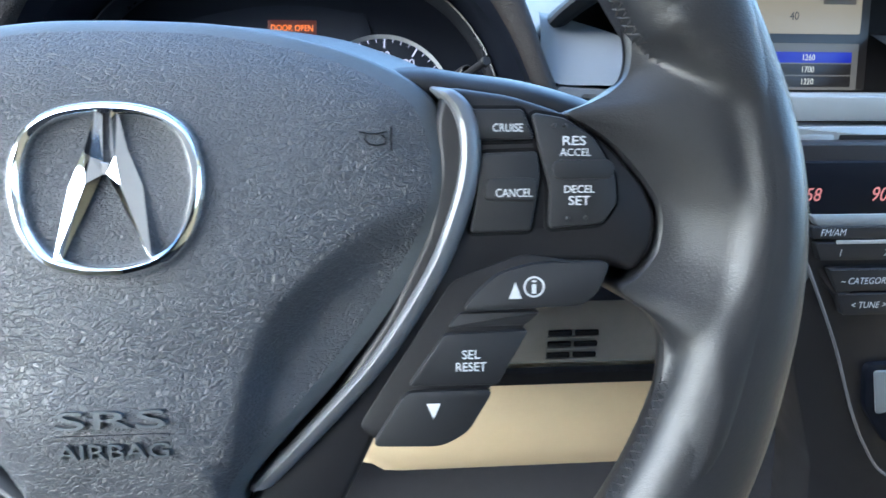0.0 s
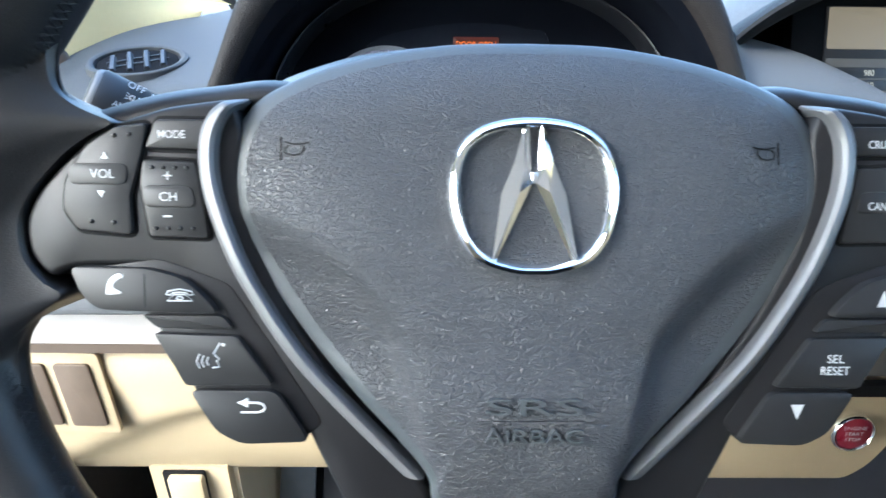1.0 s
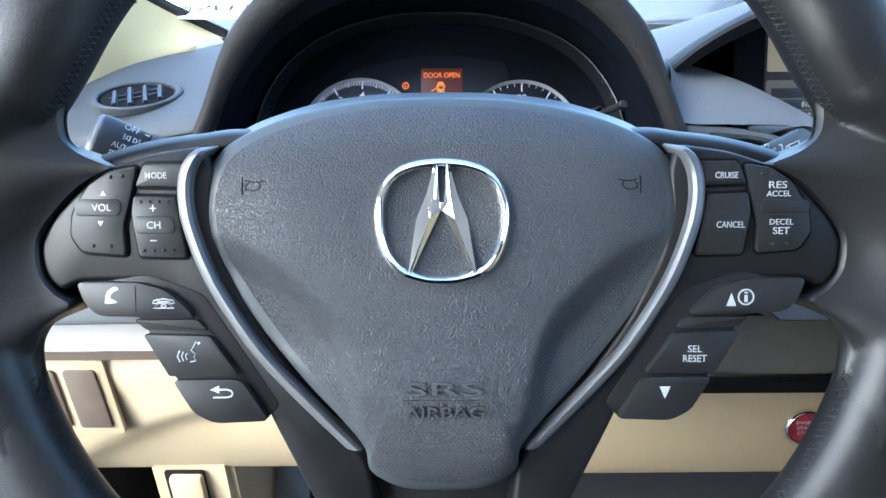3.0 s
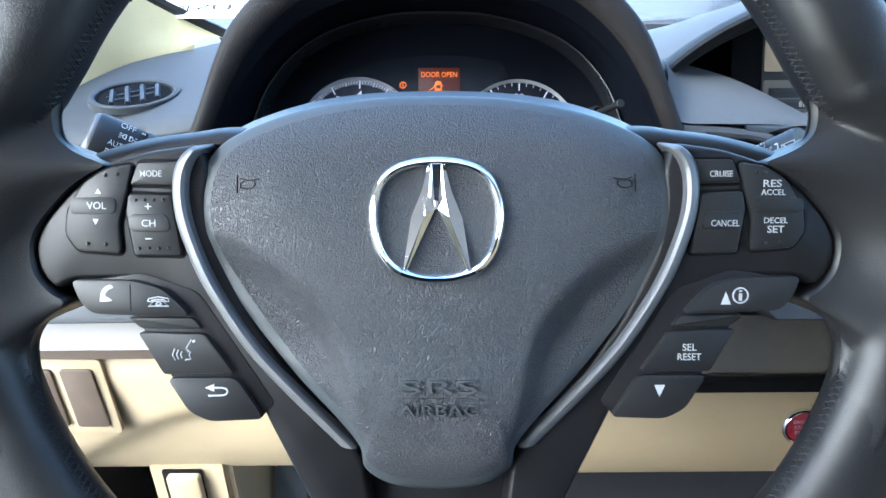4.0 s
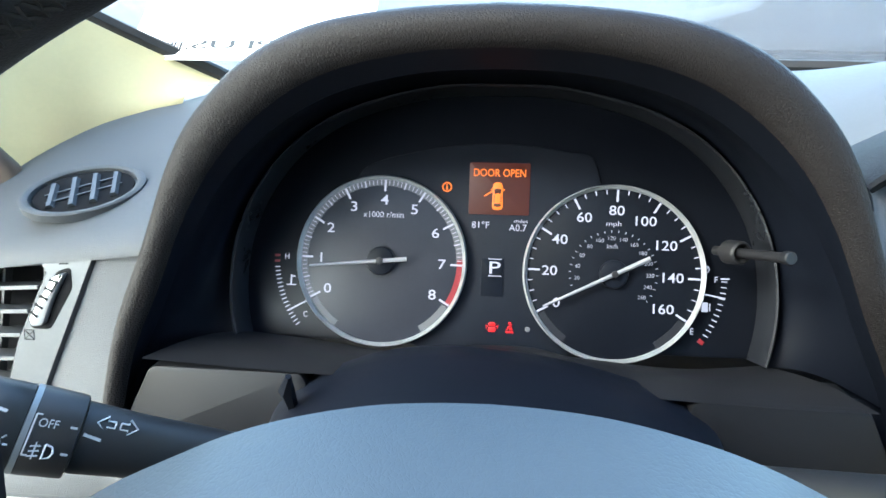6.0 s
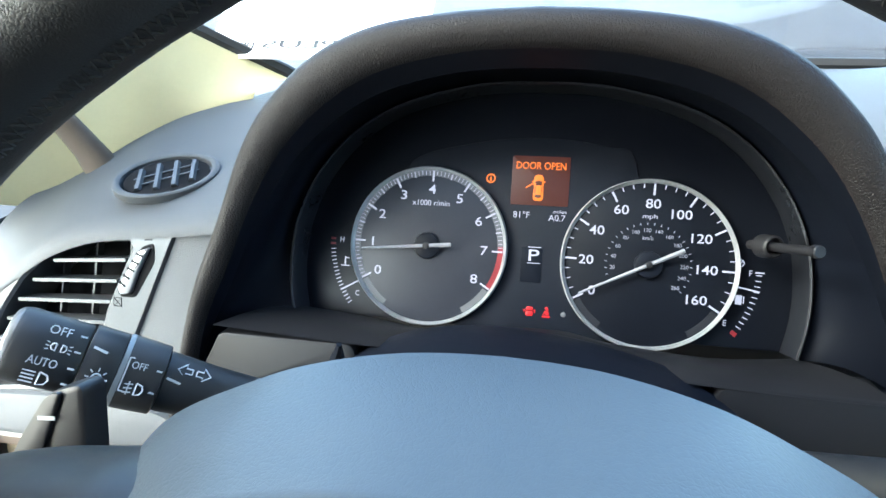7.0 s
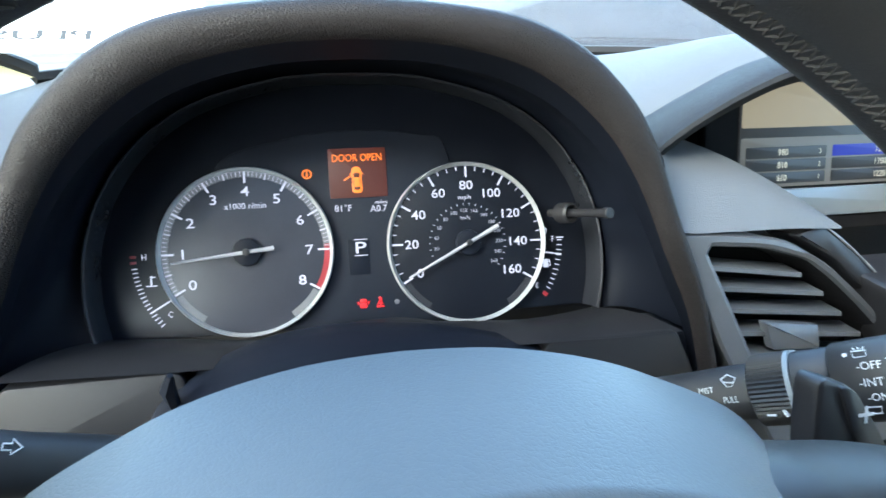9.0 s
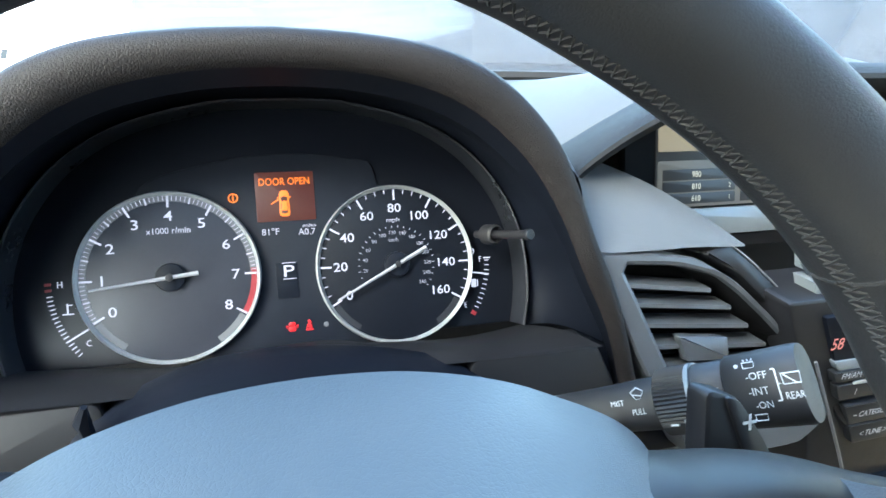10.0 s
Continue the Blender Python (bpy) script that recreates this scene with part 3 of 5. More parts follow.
def needle(parent, cx, cy, angle, length, tail, mat):
    bm = bmesh.new()
    c, s = math.cos(radians(angle)), math.sin(radians(angle))
    for t0, w0, t1, w1 in ((-tail, 1.35, length, 0.6),):
        a, b = Vector((cx + t0 * c, cy + t0 * s)), Vector((cx + t1 * c, cy + t1 * s))
        q = Vector((-s, c))
        loops = []
        for n, k in ((4.5, 1.0), (5.6, 1.0), (6.2, 0.3)):
            loops.append([Vector((p.x, p.y, n)) * MM for p in (a + q * w0 * k, a - q * w0 * k, b - q * w1 * k, b + q * w1 * k)])
        rings(bm, loops)
    return part("needle", bm, mat, parent)


def cluster():
    ob = thing("instrument_cluster", MC, "lit black instrument cluster with two round gauges", "instrument cluster")
    arch = [Vector((p.x * 0.968, (p.y - 20) * 0.968 + 20)) for p in both(ARCH)]
    part("face", plate(arch, -8, -4, 0.3), FACE, ob)
    # raised middle field behind the displays
    mid = curve_through([(-80, 62), (-40, 74), (0, 78), (40, 74), (60, 60), (60, -40), (-60, -40), (-80, 40)], 6, True)
    part("centre_field", plate(mid, -5, -2.5, 0.6), material("centre_field_grey", (0.0068, 0.0085, 0.0135), 0.5, spec=0.16), ob)

    # rev counter
    tx, ty, tr = -68.0, 5.5, 51.8
    tach = part("tachometer", plate(circle(tx, ty, 49.6, 96), -3, 0.2, 0.2), material("rev_face_grey", (0.020, 0.0215, 0.029), 0.42, spec=0.3), ob, "grey rev counter dial to 8")
    part("ring", ring_bm(tx, ty, 49.2, tr, ((0, 0.2), (0.10, 1.6), (0.26, 2.0), (0.32, 1.3), (0.40, 1.3), (0.46, 2.6), (0.68, 3.4), (0.86, 2.6), (0.96, 0.8), (1.0, -4))), RING, tach, "satin chrome ring")
    ang = lambda k: 208.6 - 30 * k
    for k in range(9):
        part("tick", ticks(bmesh.new(), tx, ty, 42.0, 48.9, [ang(k)], 1.15), LIT, tach)
    bm = bmesh.new()
    ticks(bm, tx, ty, 46.0, 49.0, [ang(k / 10) for k in range(81) if k % 5 and k < 70], 0.36)
    ticks(bm, tx, ty, 45.0, 49.0, [ang(k + 0.5) for k in range(7)], 0.8)
    part("minor_scale", bm, LIT, tach)
    part("light_band", arc_band(tx, ty, 45.4, 49.2, ang(7), ang(0), 0.2, 0.32, 60), GREY_BAND, tach)
    part("red_band", arc_band(tx, ty, 45.8, 49.2, ang(8), ang(7) + 4, 0.32, 0.6), RED_MARK, tach, "red line band")
    part("end_band", arc_band(tx, ty, 45.0, 49.2, ang(0) + 2, ang(0) + 27, 0.2, 0.5), GREY_BAND, tach)
    part("end_band", arc_band(tx, ty, 45.0, 49.2, ang(8) - 27, ang(8) - 2, 0.2, 0.5), GREY_BAND, tach)
    for k in range(9):
        a = radians(ang(k))
        r = 36.9
        text(str(k), tx + r * math.cos(a), ty + r * math.sin(a), 5.9, 0.6, LIT, tach, "number", bold=1.4, wide=1.22)
    text("x1000 r/min", tx + 0.5, ty + 28.0, 3.6, 0.6, LIT, tach, w=24.5)
    part("hub", plate(circle(tx, ty, 8.5, 40), 0.2, 3.8, 1.0), SMOOTH, tach)
    needle(tach, tx, ty, 185.5, 43, 16, NEEDLE)
    part("hub_cap", plate(circle(tx, ty, 2.2, 20), 6.0, 6.8, 0.3), PANEL, tach)

    # speedometer
    sx, sy, sr = 69.2, 2.6, 52.4
    spd = part("speedometer", plate(circle(sx, sy, 50.2, 96), -3, 0.2, 0.2), FACE, ob, "black speedometer dial to 160 mph")
    part("ring", ring_bm(sx, sy, 49.7, sr, ((0, 0.2), (0.10, 1.6), (0.26, 2.0), (0.32, 1.3), (0.40, 1.3), (0.46, 2.6), (0.68, 3.4), (0.86, 2.6), (0.96, 0.8), (1.0, -4))), RING, spd, "satin chrome ring")
    sang = lambda v: 208.5 - 1.5 * v
    for v in range(0, 161, 20):
        part("tick", ticks(bmesh.new(), sx, sy, 42.4, 49.4, [sang(v)], 1.15), LIT, spd)
    bm = bmesh.new()
    ticks(bm, sx, sy, 46.7, 49.5, [sang(v) for v in range(0, 161, 5) if v % 20], 0.6)
    part("minor_scale", bm, LIT, spd)
    part("end_band", arc_band(sx, sy, 45.4, 49.8, sang(0) + 2, sang(0) + 27, 0.2, 0.5), DIM_BAND, spd)
    part("end_band", arc_band(sx, sy, 45.4, 49.8, sang(160) - 27, sang(160) - 2, 0.2, 0.5), DIM_BAND, spd)
    for v in range(0, 161, 20):
        a = radians(sang(v))
        rx, ry = (36.7, 37.2) if v < 100 else (34.0, 36.8)
        text(str(v), sx + rx * math.cos(a), sy + ry * math.sin(a), 5.7, 0.6, LIT, spd, "number", bold=1.4, wide=1.16)
    text("mph", sx - 0.5, sy + 29.0, 3.6, 0.6, LIT, spd, w=8.6)
    text("km/h", sx - 1, sy + 16.2, 2.6, 0.6, LIT_DIM, spd)
    kang = lambda v: 206.5 - 18.8 * v / 20
    for v in range(20, 261, 20):
        a = radians(kang(v))
        text(str(v), sx + 21.0 * math.cos(a), sy + 21.0 * math.sin(a), 2.3, 0.6, LIT_DIM, spd, "small_number", wide=1.0)
    bm = bmesh.new()
    ticks(bm, sx, sy, 24.2, 25.6, [kang(v) for v in range(0, 261, 10)], 0.45)
    part("small_scale", bm, LIT_DIM, spd)
    part("hub", plate(circle(sx, sy, 8.2, 40), 0.2, 3.8, 1.0), SMOOTH, spd)
    needle(spd, sx, sy, 206.5, 45, 22, NEEDLE)
    part("hub_cap", plate(circle(sx, sy, 2.0, 20), 6.0, 6.8, 0.3), PANEL, spd)

    # displays between the gauges
    disp = part("display", plate(rounded([(-16.5, 35.5), (19.5, 35.5), (19.5, 66.5), (-16.5, 66.5)], 0.8), -3, -2.0, 0.1), ORANGE_BG, ob, "orange message display reading door open")
    text("DOOR OPEN", 1.5, 60.5, 4.6, -1.9, ORANGE, disp, w=31, bold=1)
    car = bmesh.new()
    plate(curve_through([(0.6, 54.8), (2.9, 54.0), (3.7, 51.0), (3.5, 47.0), (3.8, 41.5), (3.2, 38.9), (0.6, 38.3), (-2.0, 38.9), (-2.6, 41.5), (-2.3, 47.0), (-2.5, 51.0), (-1.7, 54.0)], 4, True), -2, -1.8, 0.05, car)
    bar(car, -7.4, 46.4, -2.6, 49.4, 0.8, -2, -1.8)
    for x in (-3.0, 4.2):
        bar(car, x - 0.6, 50.4, x + 0.6, 50.4, 0.8, -2, -1.8)
    part("car_symbol", car, ORANGE, disp)
    car = bmesh.new()
    # windscreen, rear window and the edges of the roof
    for loop in (((-1.7, 50.4), (0.6, 51.2), (2.9, 50.4), (2.3, 47.8), (0.6, 48.3), (-1.1, 47.8)), ((-1.2, 42.4), (0.6, 42.0), (2.4, 42.4), (2.8, 40.6), (0.6, 40.0), (-1.6, 40.6))):
        plate([Vector(p) for p in loop], -1.79, -1.72, 0.02, car)
    bar(car, -1.5, 43.0, -1.4, 47.2, 0.45, -1.79, -1.72)
    bar(car, 2.7, 43.0, 2.6, 47.2, 0.45, -1.79, -1.72)
    part("car_symbol_line", car, ORANGE_BG, disp)
    text("81°F", -9.0, 29.2, 4.2, -1.9, LIT, ob, w=10.5)
    text("miles", 15.0, 32.0, 2.2, -1.9, LIT, ob, w=8)
    text("A0.7", 13.2, 28.0, 4.0, -1.9, LIT, ob, w=10.5)
    pbox = part("gear_window", plate(rounded([(-7.6, -13.5), (5.6, -13.5), (5.6, 9.2), (-7.6, 9.2)], 0.5), -3, -2.0, 0.1), SMOOTH, ob)
    text("P", 0.5, 3.8, 7.2, -1.9, LIT, pbox, bold=1, w=6.6)
    bm = bmesh.new()
    bar(bm, -3.6, 8.9, 4.6, 8.9, 0.5, -2, -1.8)
    bar(bm, -3.6, -1.2, 4.6, -1.2, 0.5, -2, -1.8)
    part("gear_mark", bm, LIT, pbox)
    bm = bmesh.new()
    plate(rounded([(-2.0, -31.2), (1.6, -31.2), (2.1, -29.9), (1.2, -28.8), (-1.6, -28.8), (-2.5, -29.9)], 0.4), -2.6, -2.0, 0.1, bm)
    plate(rounded([(-2.2, -34.6), (1.8, -34.6), (2.1, -33.2), (1.9, -31.7), (-2.3, -31.7), (-2.5, -33.2)], 0.4), -2.6, -2.0, 0.1, bm)
    for k in (-1, 1):
        bar(bm, -0.2 + k * 2.2, -31.6, -0.2 + k * 3.7, -30.6, 0.5, -2.6, -2.1)
        bar(bm, -0.2 + k * 3.6, -30.6, -0.2 + k * 3.2, -32.6, 0.5, -2.6, -2.1)
    part("door_warning_light", bm, LIT_RED, ob, "glowing red warning symbol")
    bm = bmesh.new()
    plate(circle(10.4, -29.1, 0.95, 16), -2.6, -2.0, 0.1, bm)
    plate(rounded([(8.6, -33.0), (9.2, -30.9), (10.4, -30.4), (10.9, -30.6), (8.9, -33.2)], 0.2), -2.6, -2.0, 0.1, bm)
    plate(rounded([(9.6, -33.2), (11.5, -30.8), (12.2, -33.2)], 0.3), -2.6, -2.0, 0.1, bm)
    plate(rounded([(7.8, -34.9), (13.0, -34.9), (12.6, -33.8), (8.2, -33.8)], 0.4), -2.6, -2.0, 0.1, bm)
    bar(bm, 11.8, -29.6, 8.2, -33.4, 0.4, -2.6, -2.1)
    part("belt_warning_light", bm, LIT_RED, ob, "glowing red warning symbol")
    part("sensor", plate(circle(21, -32.2, 1.6, 20), -2.6, -2.2, 0.1), GREY_BAND, ob)
    info = part("info_light", ring_bm(-29.9, 51.4, 2.2, 3.0, ((0, -2.6), (0.1, -2.0), (0.9, -2.0), (1, -2.6)), 28), ORANGE, ob, "glowing orange information symbol")
    text("i", -29.9, 51.4, 3.4, -1.9, ORANGE, info, w=1.1)

    # temperature and fuel scales
    bm = bmesh.new()
    ticks(bm, tx, ty, 64.2, 67.2, [183 + 2.2 * k for k in range(1, 17)], 0.6, -3.9, -3.5)
    ticks(bm, tx, ty, 53.5, 66.8, [209.5], 0.9, -3.9, -3.4)
    gauge = part("temperature_scale", bm, LIT, ob)
    bm = bmesh.new()
    ticks(bm, tx, ty, 64.2, 67.5, [179, 182], 1.6, -3.9, -3.5)
    part("hot_mark", bm, RED_MARK, gauge)
    text("H", -127.6, 6.2, 3.6, -3.4, LIT, gauge, bold=1)
    text("C", -114.8, -29.0, 3.6, -3.4, LIT, gauge, bold=1)
    bm = bmesh.new()
    bar(bm, -124.6, -11, -124.6, -5, 0.8, -3.9, -3.5)
    bar(bm, -124.6, -6, -122, -6, 0.6, -3.9, -3.5)
    bar(bm, -127.4, -11.2, -121.6, -11.2, 0.7, -3.9, -3.5)
    part("coolant_symbol", bm, LIT, gauge)
    bm = bmesh.new()
    ticks(bm, sx, sy, 62.6, 65.8, [-2 - 3.0 * k for k in range(11)], 0.6, -3.9, -3.5)
    ticks(bm, sx, sy, 62.0, 67.0, [-0.5], 0.9, -3.9, -3.5)
    ticks(bm, sx, sy, 52.6, 66.0, [-10.5], 0.9, -3.9, -3.3)
    gauge = part("fuel_scale", bm, LIT, ob)
    bm = bmesh.new()
    ticks(bm, sx, sy, 62.4, 66.0, [-36], 2.6, -3.9, -3.5)
    part("empty_mark", bm, RED_MARK, gauge)
    text("F", 128.6, 1.4, 3.6, -3.4, LIT, gauge, bold=1)
    text("E", 115.8, -29.2, 3.6, -3.4, LIT, gauge, bold=1)
    bm = bmesh.new()
    plate(rounded([(121, -17.6), (124.6, -17.6), (124.6, -12), (121, -12)], 0.5), -3.9, -3.5, 0.1, bm)
    bar(bm, 125.6, -17, 125.6, -12.5, 0.6, -3.9, -3.5)
    bar(bm, 117.6, -15, 120.4, -15, 1.0, -3.9, -3.5)
    part("pump_symbol", bm, LIT, gauge)
    bm = ring_bm(122.6, 7.2, 1.8, 2.4, ((0, -3.9), (0.5, -3.4), (1, -3.9)), 20)
    bar(bm, 122.6, 7.2, 123.8, 8.2, 0.5, -3.9, -3.5)
    part("trip_symbol", bm, LIT, gauge)


def reset_knob():
    """The rod that sticks out of the cluster's lens."""
    a, b = Vector((0.129, 0.6535, 0.9675)), Vector((0.1385, 0.6205, 0.983))
    m = Matrix.Translation(a) @ (b - a).to_track_quat("Z", "Y").to_matrix().to_4x4()
    ln = (b - a).length
    ob = thing("reset_rod", m, "thin dark reset rod sticking out of the cluster lens", "reset rod")
    part("collar", ring_bm(0, 0, 3.5, 6.6, ((0, -4), (0.3, 2.4), (0.5, 3.2), (0.75, 2.8), (0.95, 1.4), (1, -8)), 32), PANEL, ob)
    part("rod", tube(bmesh.new(), [(0, 0, -0.02), (0, 0, ln * 0.5), (0, 0, ln - 0.003)], 0.0026, 16), PANEL, ob)
    part("tip", tube(bmesh.new(), [(0, 0, ln - 0.0045), (0, 0, ln - 0.004), (0, 0, ln - 0.0006), (0, 0, ln)], [0.0026, 0.0034, 0.0034, 0.0028], 20), SHELF, ob, "grey rounded tip")

# ---- steering wheel ----
MW = tilted(0, 0.400, 1.000, 22)
COVER = [(0, 33.5), (28, 32.5), (56, 27.5), (76, 20.5), (89, 12.5), (95.5, 1), (97, -14), (93, -30), (83, -47), (71.5, -63.5), (57, -81), (42, -97), (32, -109.5), (29.5, -119), (17, -126), (0, -127.5)]
CREASE = [(20, -140), (27, -104), (29.5, -86), (33, -69), (40, -53.5), (50, -42), (61.5, -32.5), (75, -25), (88, -21), (100, -20)]


def cover_height(u, v, s):
    """How far the airbag cover stands out, at a share s of the way from its middle to its edge."""
    base = table([(-130, 15), (-80, 20.5), (-40, 17), (-16, 14.5), (5, 12.5), (32, 8)], v)
    edge = table([(-130, 4), (-60, 1), (0, -2), (32, -6)], v)
    h = edge + (base - edge) * (1 - s ** (2.6 + 0.9 * smooth(-30, 10, v) + 7 * smooth(62, 104, -v))) ** 0.75
    d = table(CREASE, abs(u)) - v
    d /= math.hypot(1, (table(CREASE, abs(u) + 2) - table(CREASE, abs(u) - 2)) / 4)
    if abs(u) > 14 and d > 0:
        h -= 9.0 * smooth(0, 17, d) * smooth(14, 44, abs(u)) * (1 - s ** 6)
    h -= 0.7 * math.exp(-((u / 31) ** 2 + ((v + 20) / 27) ** 2) ** 3)
    return h


OUTLINE = curve_through(COVER, 8)


def cover_at(u, v):
    """The cover's height at a place on it."""
    mid = Vector((0, -32))
    want = math.atan2(v - mid.y, abs(u))
    near = min(OUTLINE, key=lambda p: abs(math.atan2(p.y - mid.y, p.x) - want))
    return cover_height(u, v, min(0.97, math.hypot(u, v - mid.y) / math.hypot(near.x, near.y - mid.y)))


def airbag_cover(wheel):
    half = curve_through(COVER, 12)
    o = half + [Vector((-p.x, p.y)) for p in half[-2:0:-1]]
    mid = Vector((0, -32))
    loops = []
    steps = [0.01] + [i / 60 for i in range(1, 54)] + [0.905, 0.925, 0.945, 0.962, 0.976, 0.988]
    for s in steps:
        loops.append([Vector((q.x, q.y, cover_height(q.x, q.y, s))) * MM for q in (mid + (p - mid) * s for p in o)])
    o = [mid + (p - mid) * 0.988 for p in o]
    for d in (2, 6, 14, 26, 38, 48, 56, 62, 66):
        row = []
        for p in o:
            w = smooth(-28, 8, p.y)
            side = abs(p.x)
            reach = (d * (1 - 0.38 * (side / 95) ** 2)) * w + min(d, 12) * (1 - w)
            e = cover_height(p.x, p.y, 0.988)
            drop = 0.24 * reach * w + 3.2 * smooth(15, 85, side) * smooth(0, 34, d) * w - 9 * smooth(56, 66, d) * w
            out = 0.12 * reach * w * smooth(68, 94, side)
            row.append(Vector((math.copysign(side + out, p.x), p.y + drop, e - reach)) * MM)
        loops.append(row)
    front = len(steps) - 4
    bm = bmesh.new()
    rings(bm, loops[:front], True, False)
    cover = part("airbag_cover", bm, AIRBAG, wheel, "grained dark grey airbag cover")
    # the top carries its skylight in the paler vinyl
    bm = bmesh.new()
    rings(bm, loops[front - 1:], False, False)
    part("cover_top", bm, AIRBAG_TOP, cover, "finely grained top of the cover, coloured paler for skylight")
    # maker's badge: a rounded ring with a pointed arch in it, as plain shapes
    def face_n(x, y):
        return cover_at(x, y)
    half = [(0, 6.9), (13.2, 5.0), (21.4, -0.5), (25.2, -9.5), (25.5, -19.5), (22.6, -30), (16.4, -37.4), (7.4, -40.6), (0, -41.2)]
    ring = curve_through(half + [(-x, y) for x, y in half[-2:0:-1]], 6, True)
    loops = []
    for d, n in ((-0.9, -1.3), (-0.2, 1.0), (0.9, 2.6), (2.1, 3.0), (3.2, 2.0), (3.9, 0.0), (4.0, -1.8)):
        loops.append([Vector((p.x, p.y, n + face_n(p.x, p.y))) * MM for p in inset(ring, d)])
    bm = bmesh.new()
    rings(bm, loops, False, False)
    part("badge_ring", bm, CHROME, cover, "polished chrome badge ring")
    bm = bmesh.new()
    for sgn in (-1, 1):
        # each leg: a ridged prism from the top to a foot
        outer = [(sgn * 2.9, 4.4), (sgn * 5.8, -6.5), (sgn * 9.8, -16.5), (sgn * 13.4, -37.4)]
        ridge = [(sgn * 2.0, 4.4), (sgn * 3.2, -8.5), (sgn * 4.6, -16.0), (sgn * 12.9, -37.4)]
        inner = [(sgn * 0.85, 4.4), (sgn * 0.85, -9.5), (sgn * 0.55, -13.2), (sgn * 12.0, -37.4)]
        loops = []
        for a, r, b in zip(outer, ridge, inner):
            f = face_n(a[0], a[1])
            loops.append([Vector((*a, f - 1)) * MM, Vector((*a, f + 0.6)) * MM, Vector((*r, f + 2.8)) * MM, Vector((*b, f + 0.8)) * MM, Vector((*b, f - 1)) * MM])
        rings(bm, loops)
    plate([Vector(p) for p in ((-0.9, -10.0), (0.9, -10.0), (0.9, -13.0), (0, -13.6), (-0.9, -13.0))], face_n(0, -12) - 1, face_n(0, -12) + 1.2, 0.2, bm)
    part("badge_arch", bm, CHROME, cover, "polished chrome pointed arch in the badge", smooth=False)
    # moulded lettering, in the paler vinyl of the cover's top
    for body, v, size, st in (("SRS", -80.0, 5.0, 29.0), ("AIRBAG", -89.0, 4.4, 30.0)):
        ob = text(body, 0.5, v, size, 0, AIRBAG_TOP, cover, "moulded_lettering", w=st, thick=0.5, bold=0.3)
        for q in ob.data.vertices:
            q.co.z = (cover_at(q.co.x / MM, v + q.co.y / MM) + (1.15 if q.co.z > 0 else -0.8)) * MM
    bm = bmesh.new()
    bar(bm, -14.5, -84.8, 15.5, -84.8, 0.7, cover_at(0, -84.8) - 1, cover_at(0, -84.8) + 0.7)
    part("moulded_rule", bm, AIRBAG, cover)
    for sgn in (-1, 1):
        bm = bmesh.new()
        x, y, f = sgn * 73.6, -3.0, -sgn
        face = lambda a, b: Vector((x + f * a, y + b, cover_at(x + f * a, y + b) + 0.1)) * MM
        tube(bm, [face(-4.2, 3.4), face(-4.2, 0), face(-4.2, -3.6)], 0.0003, 5)
        for line in (((-3.0, 2.0), (0, 1.2), (2.5, 1.3), (5.0, 1.7)), ((-2.6, -1.6), (0, -2.2), (2.2, -1.8), (3.4, -0.4), (3.0, 1.0)), ((-2.6, -1.6), (-2.8, 0.0), (-1.4, 1.0))):
            tube(bm, [face(a, b) for a, b in line], 0.00024, 5)
        part("horn_mark", bm, GAP, cover, "fine dark moulded horn symbol")


R_IN = [(-90, 174), (-40, 173.5), (-24, 173), (-16, 172.5), (-9, 178), (0, 180), (9, 177), (15, 166), (20, 159), (28, 156), (45, 156), (56, 156), (66, 157), (76, 160.5), (90, 166)]
R_OUT = [(-90, 216), (-40, 216), (-26, 213), (0, 205), (20, 196), (40, 190), (90, 188)]
HUB_V, RIM_N = -25.0, 2.0


def rim_point(phi, theta):
    """A point of the rim: phi round the wheel in degrees, theta round the grip (0 outwards, 90 to the driver)."""
    f = math.degrees(math.asin(math.sin(radians(phi))))
    ri = table(R_IN, f)
    ro = table(R_OUT, f)
    r, a = (ro + ri) / 2, (ro - ri) / 2
    b = 16.0 + 2.5 * math.exp(-((f - 28) / 14) ** 2) + 2.0 * math.exp(-((f - 1) / 9) ** 2)
    c, s = math.cos(radians(theta)), math.sin(radians(theta))
    k = 0.88
    c, s = math.copysign(abs(c) ** k, c), math.copysign(abs(s) ** k, s)
    rr = r + a * c + 5 * smooth(26, 60, f)
    return Vector((rr * math.cos(radians(phi)), HUB_V + rr * math.sin(radians(phi)), RIM_N - 12 * smooth(26, 60, f) + b * s))


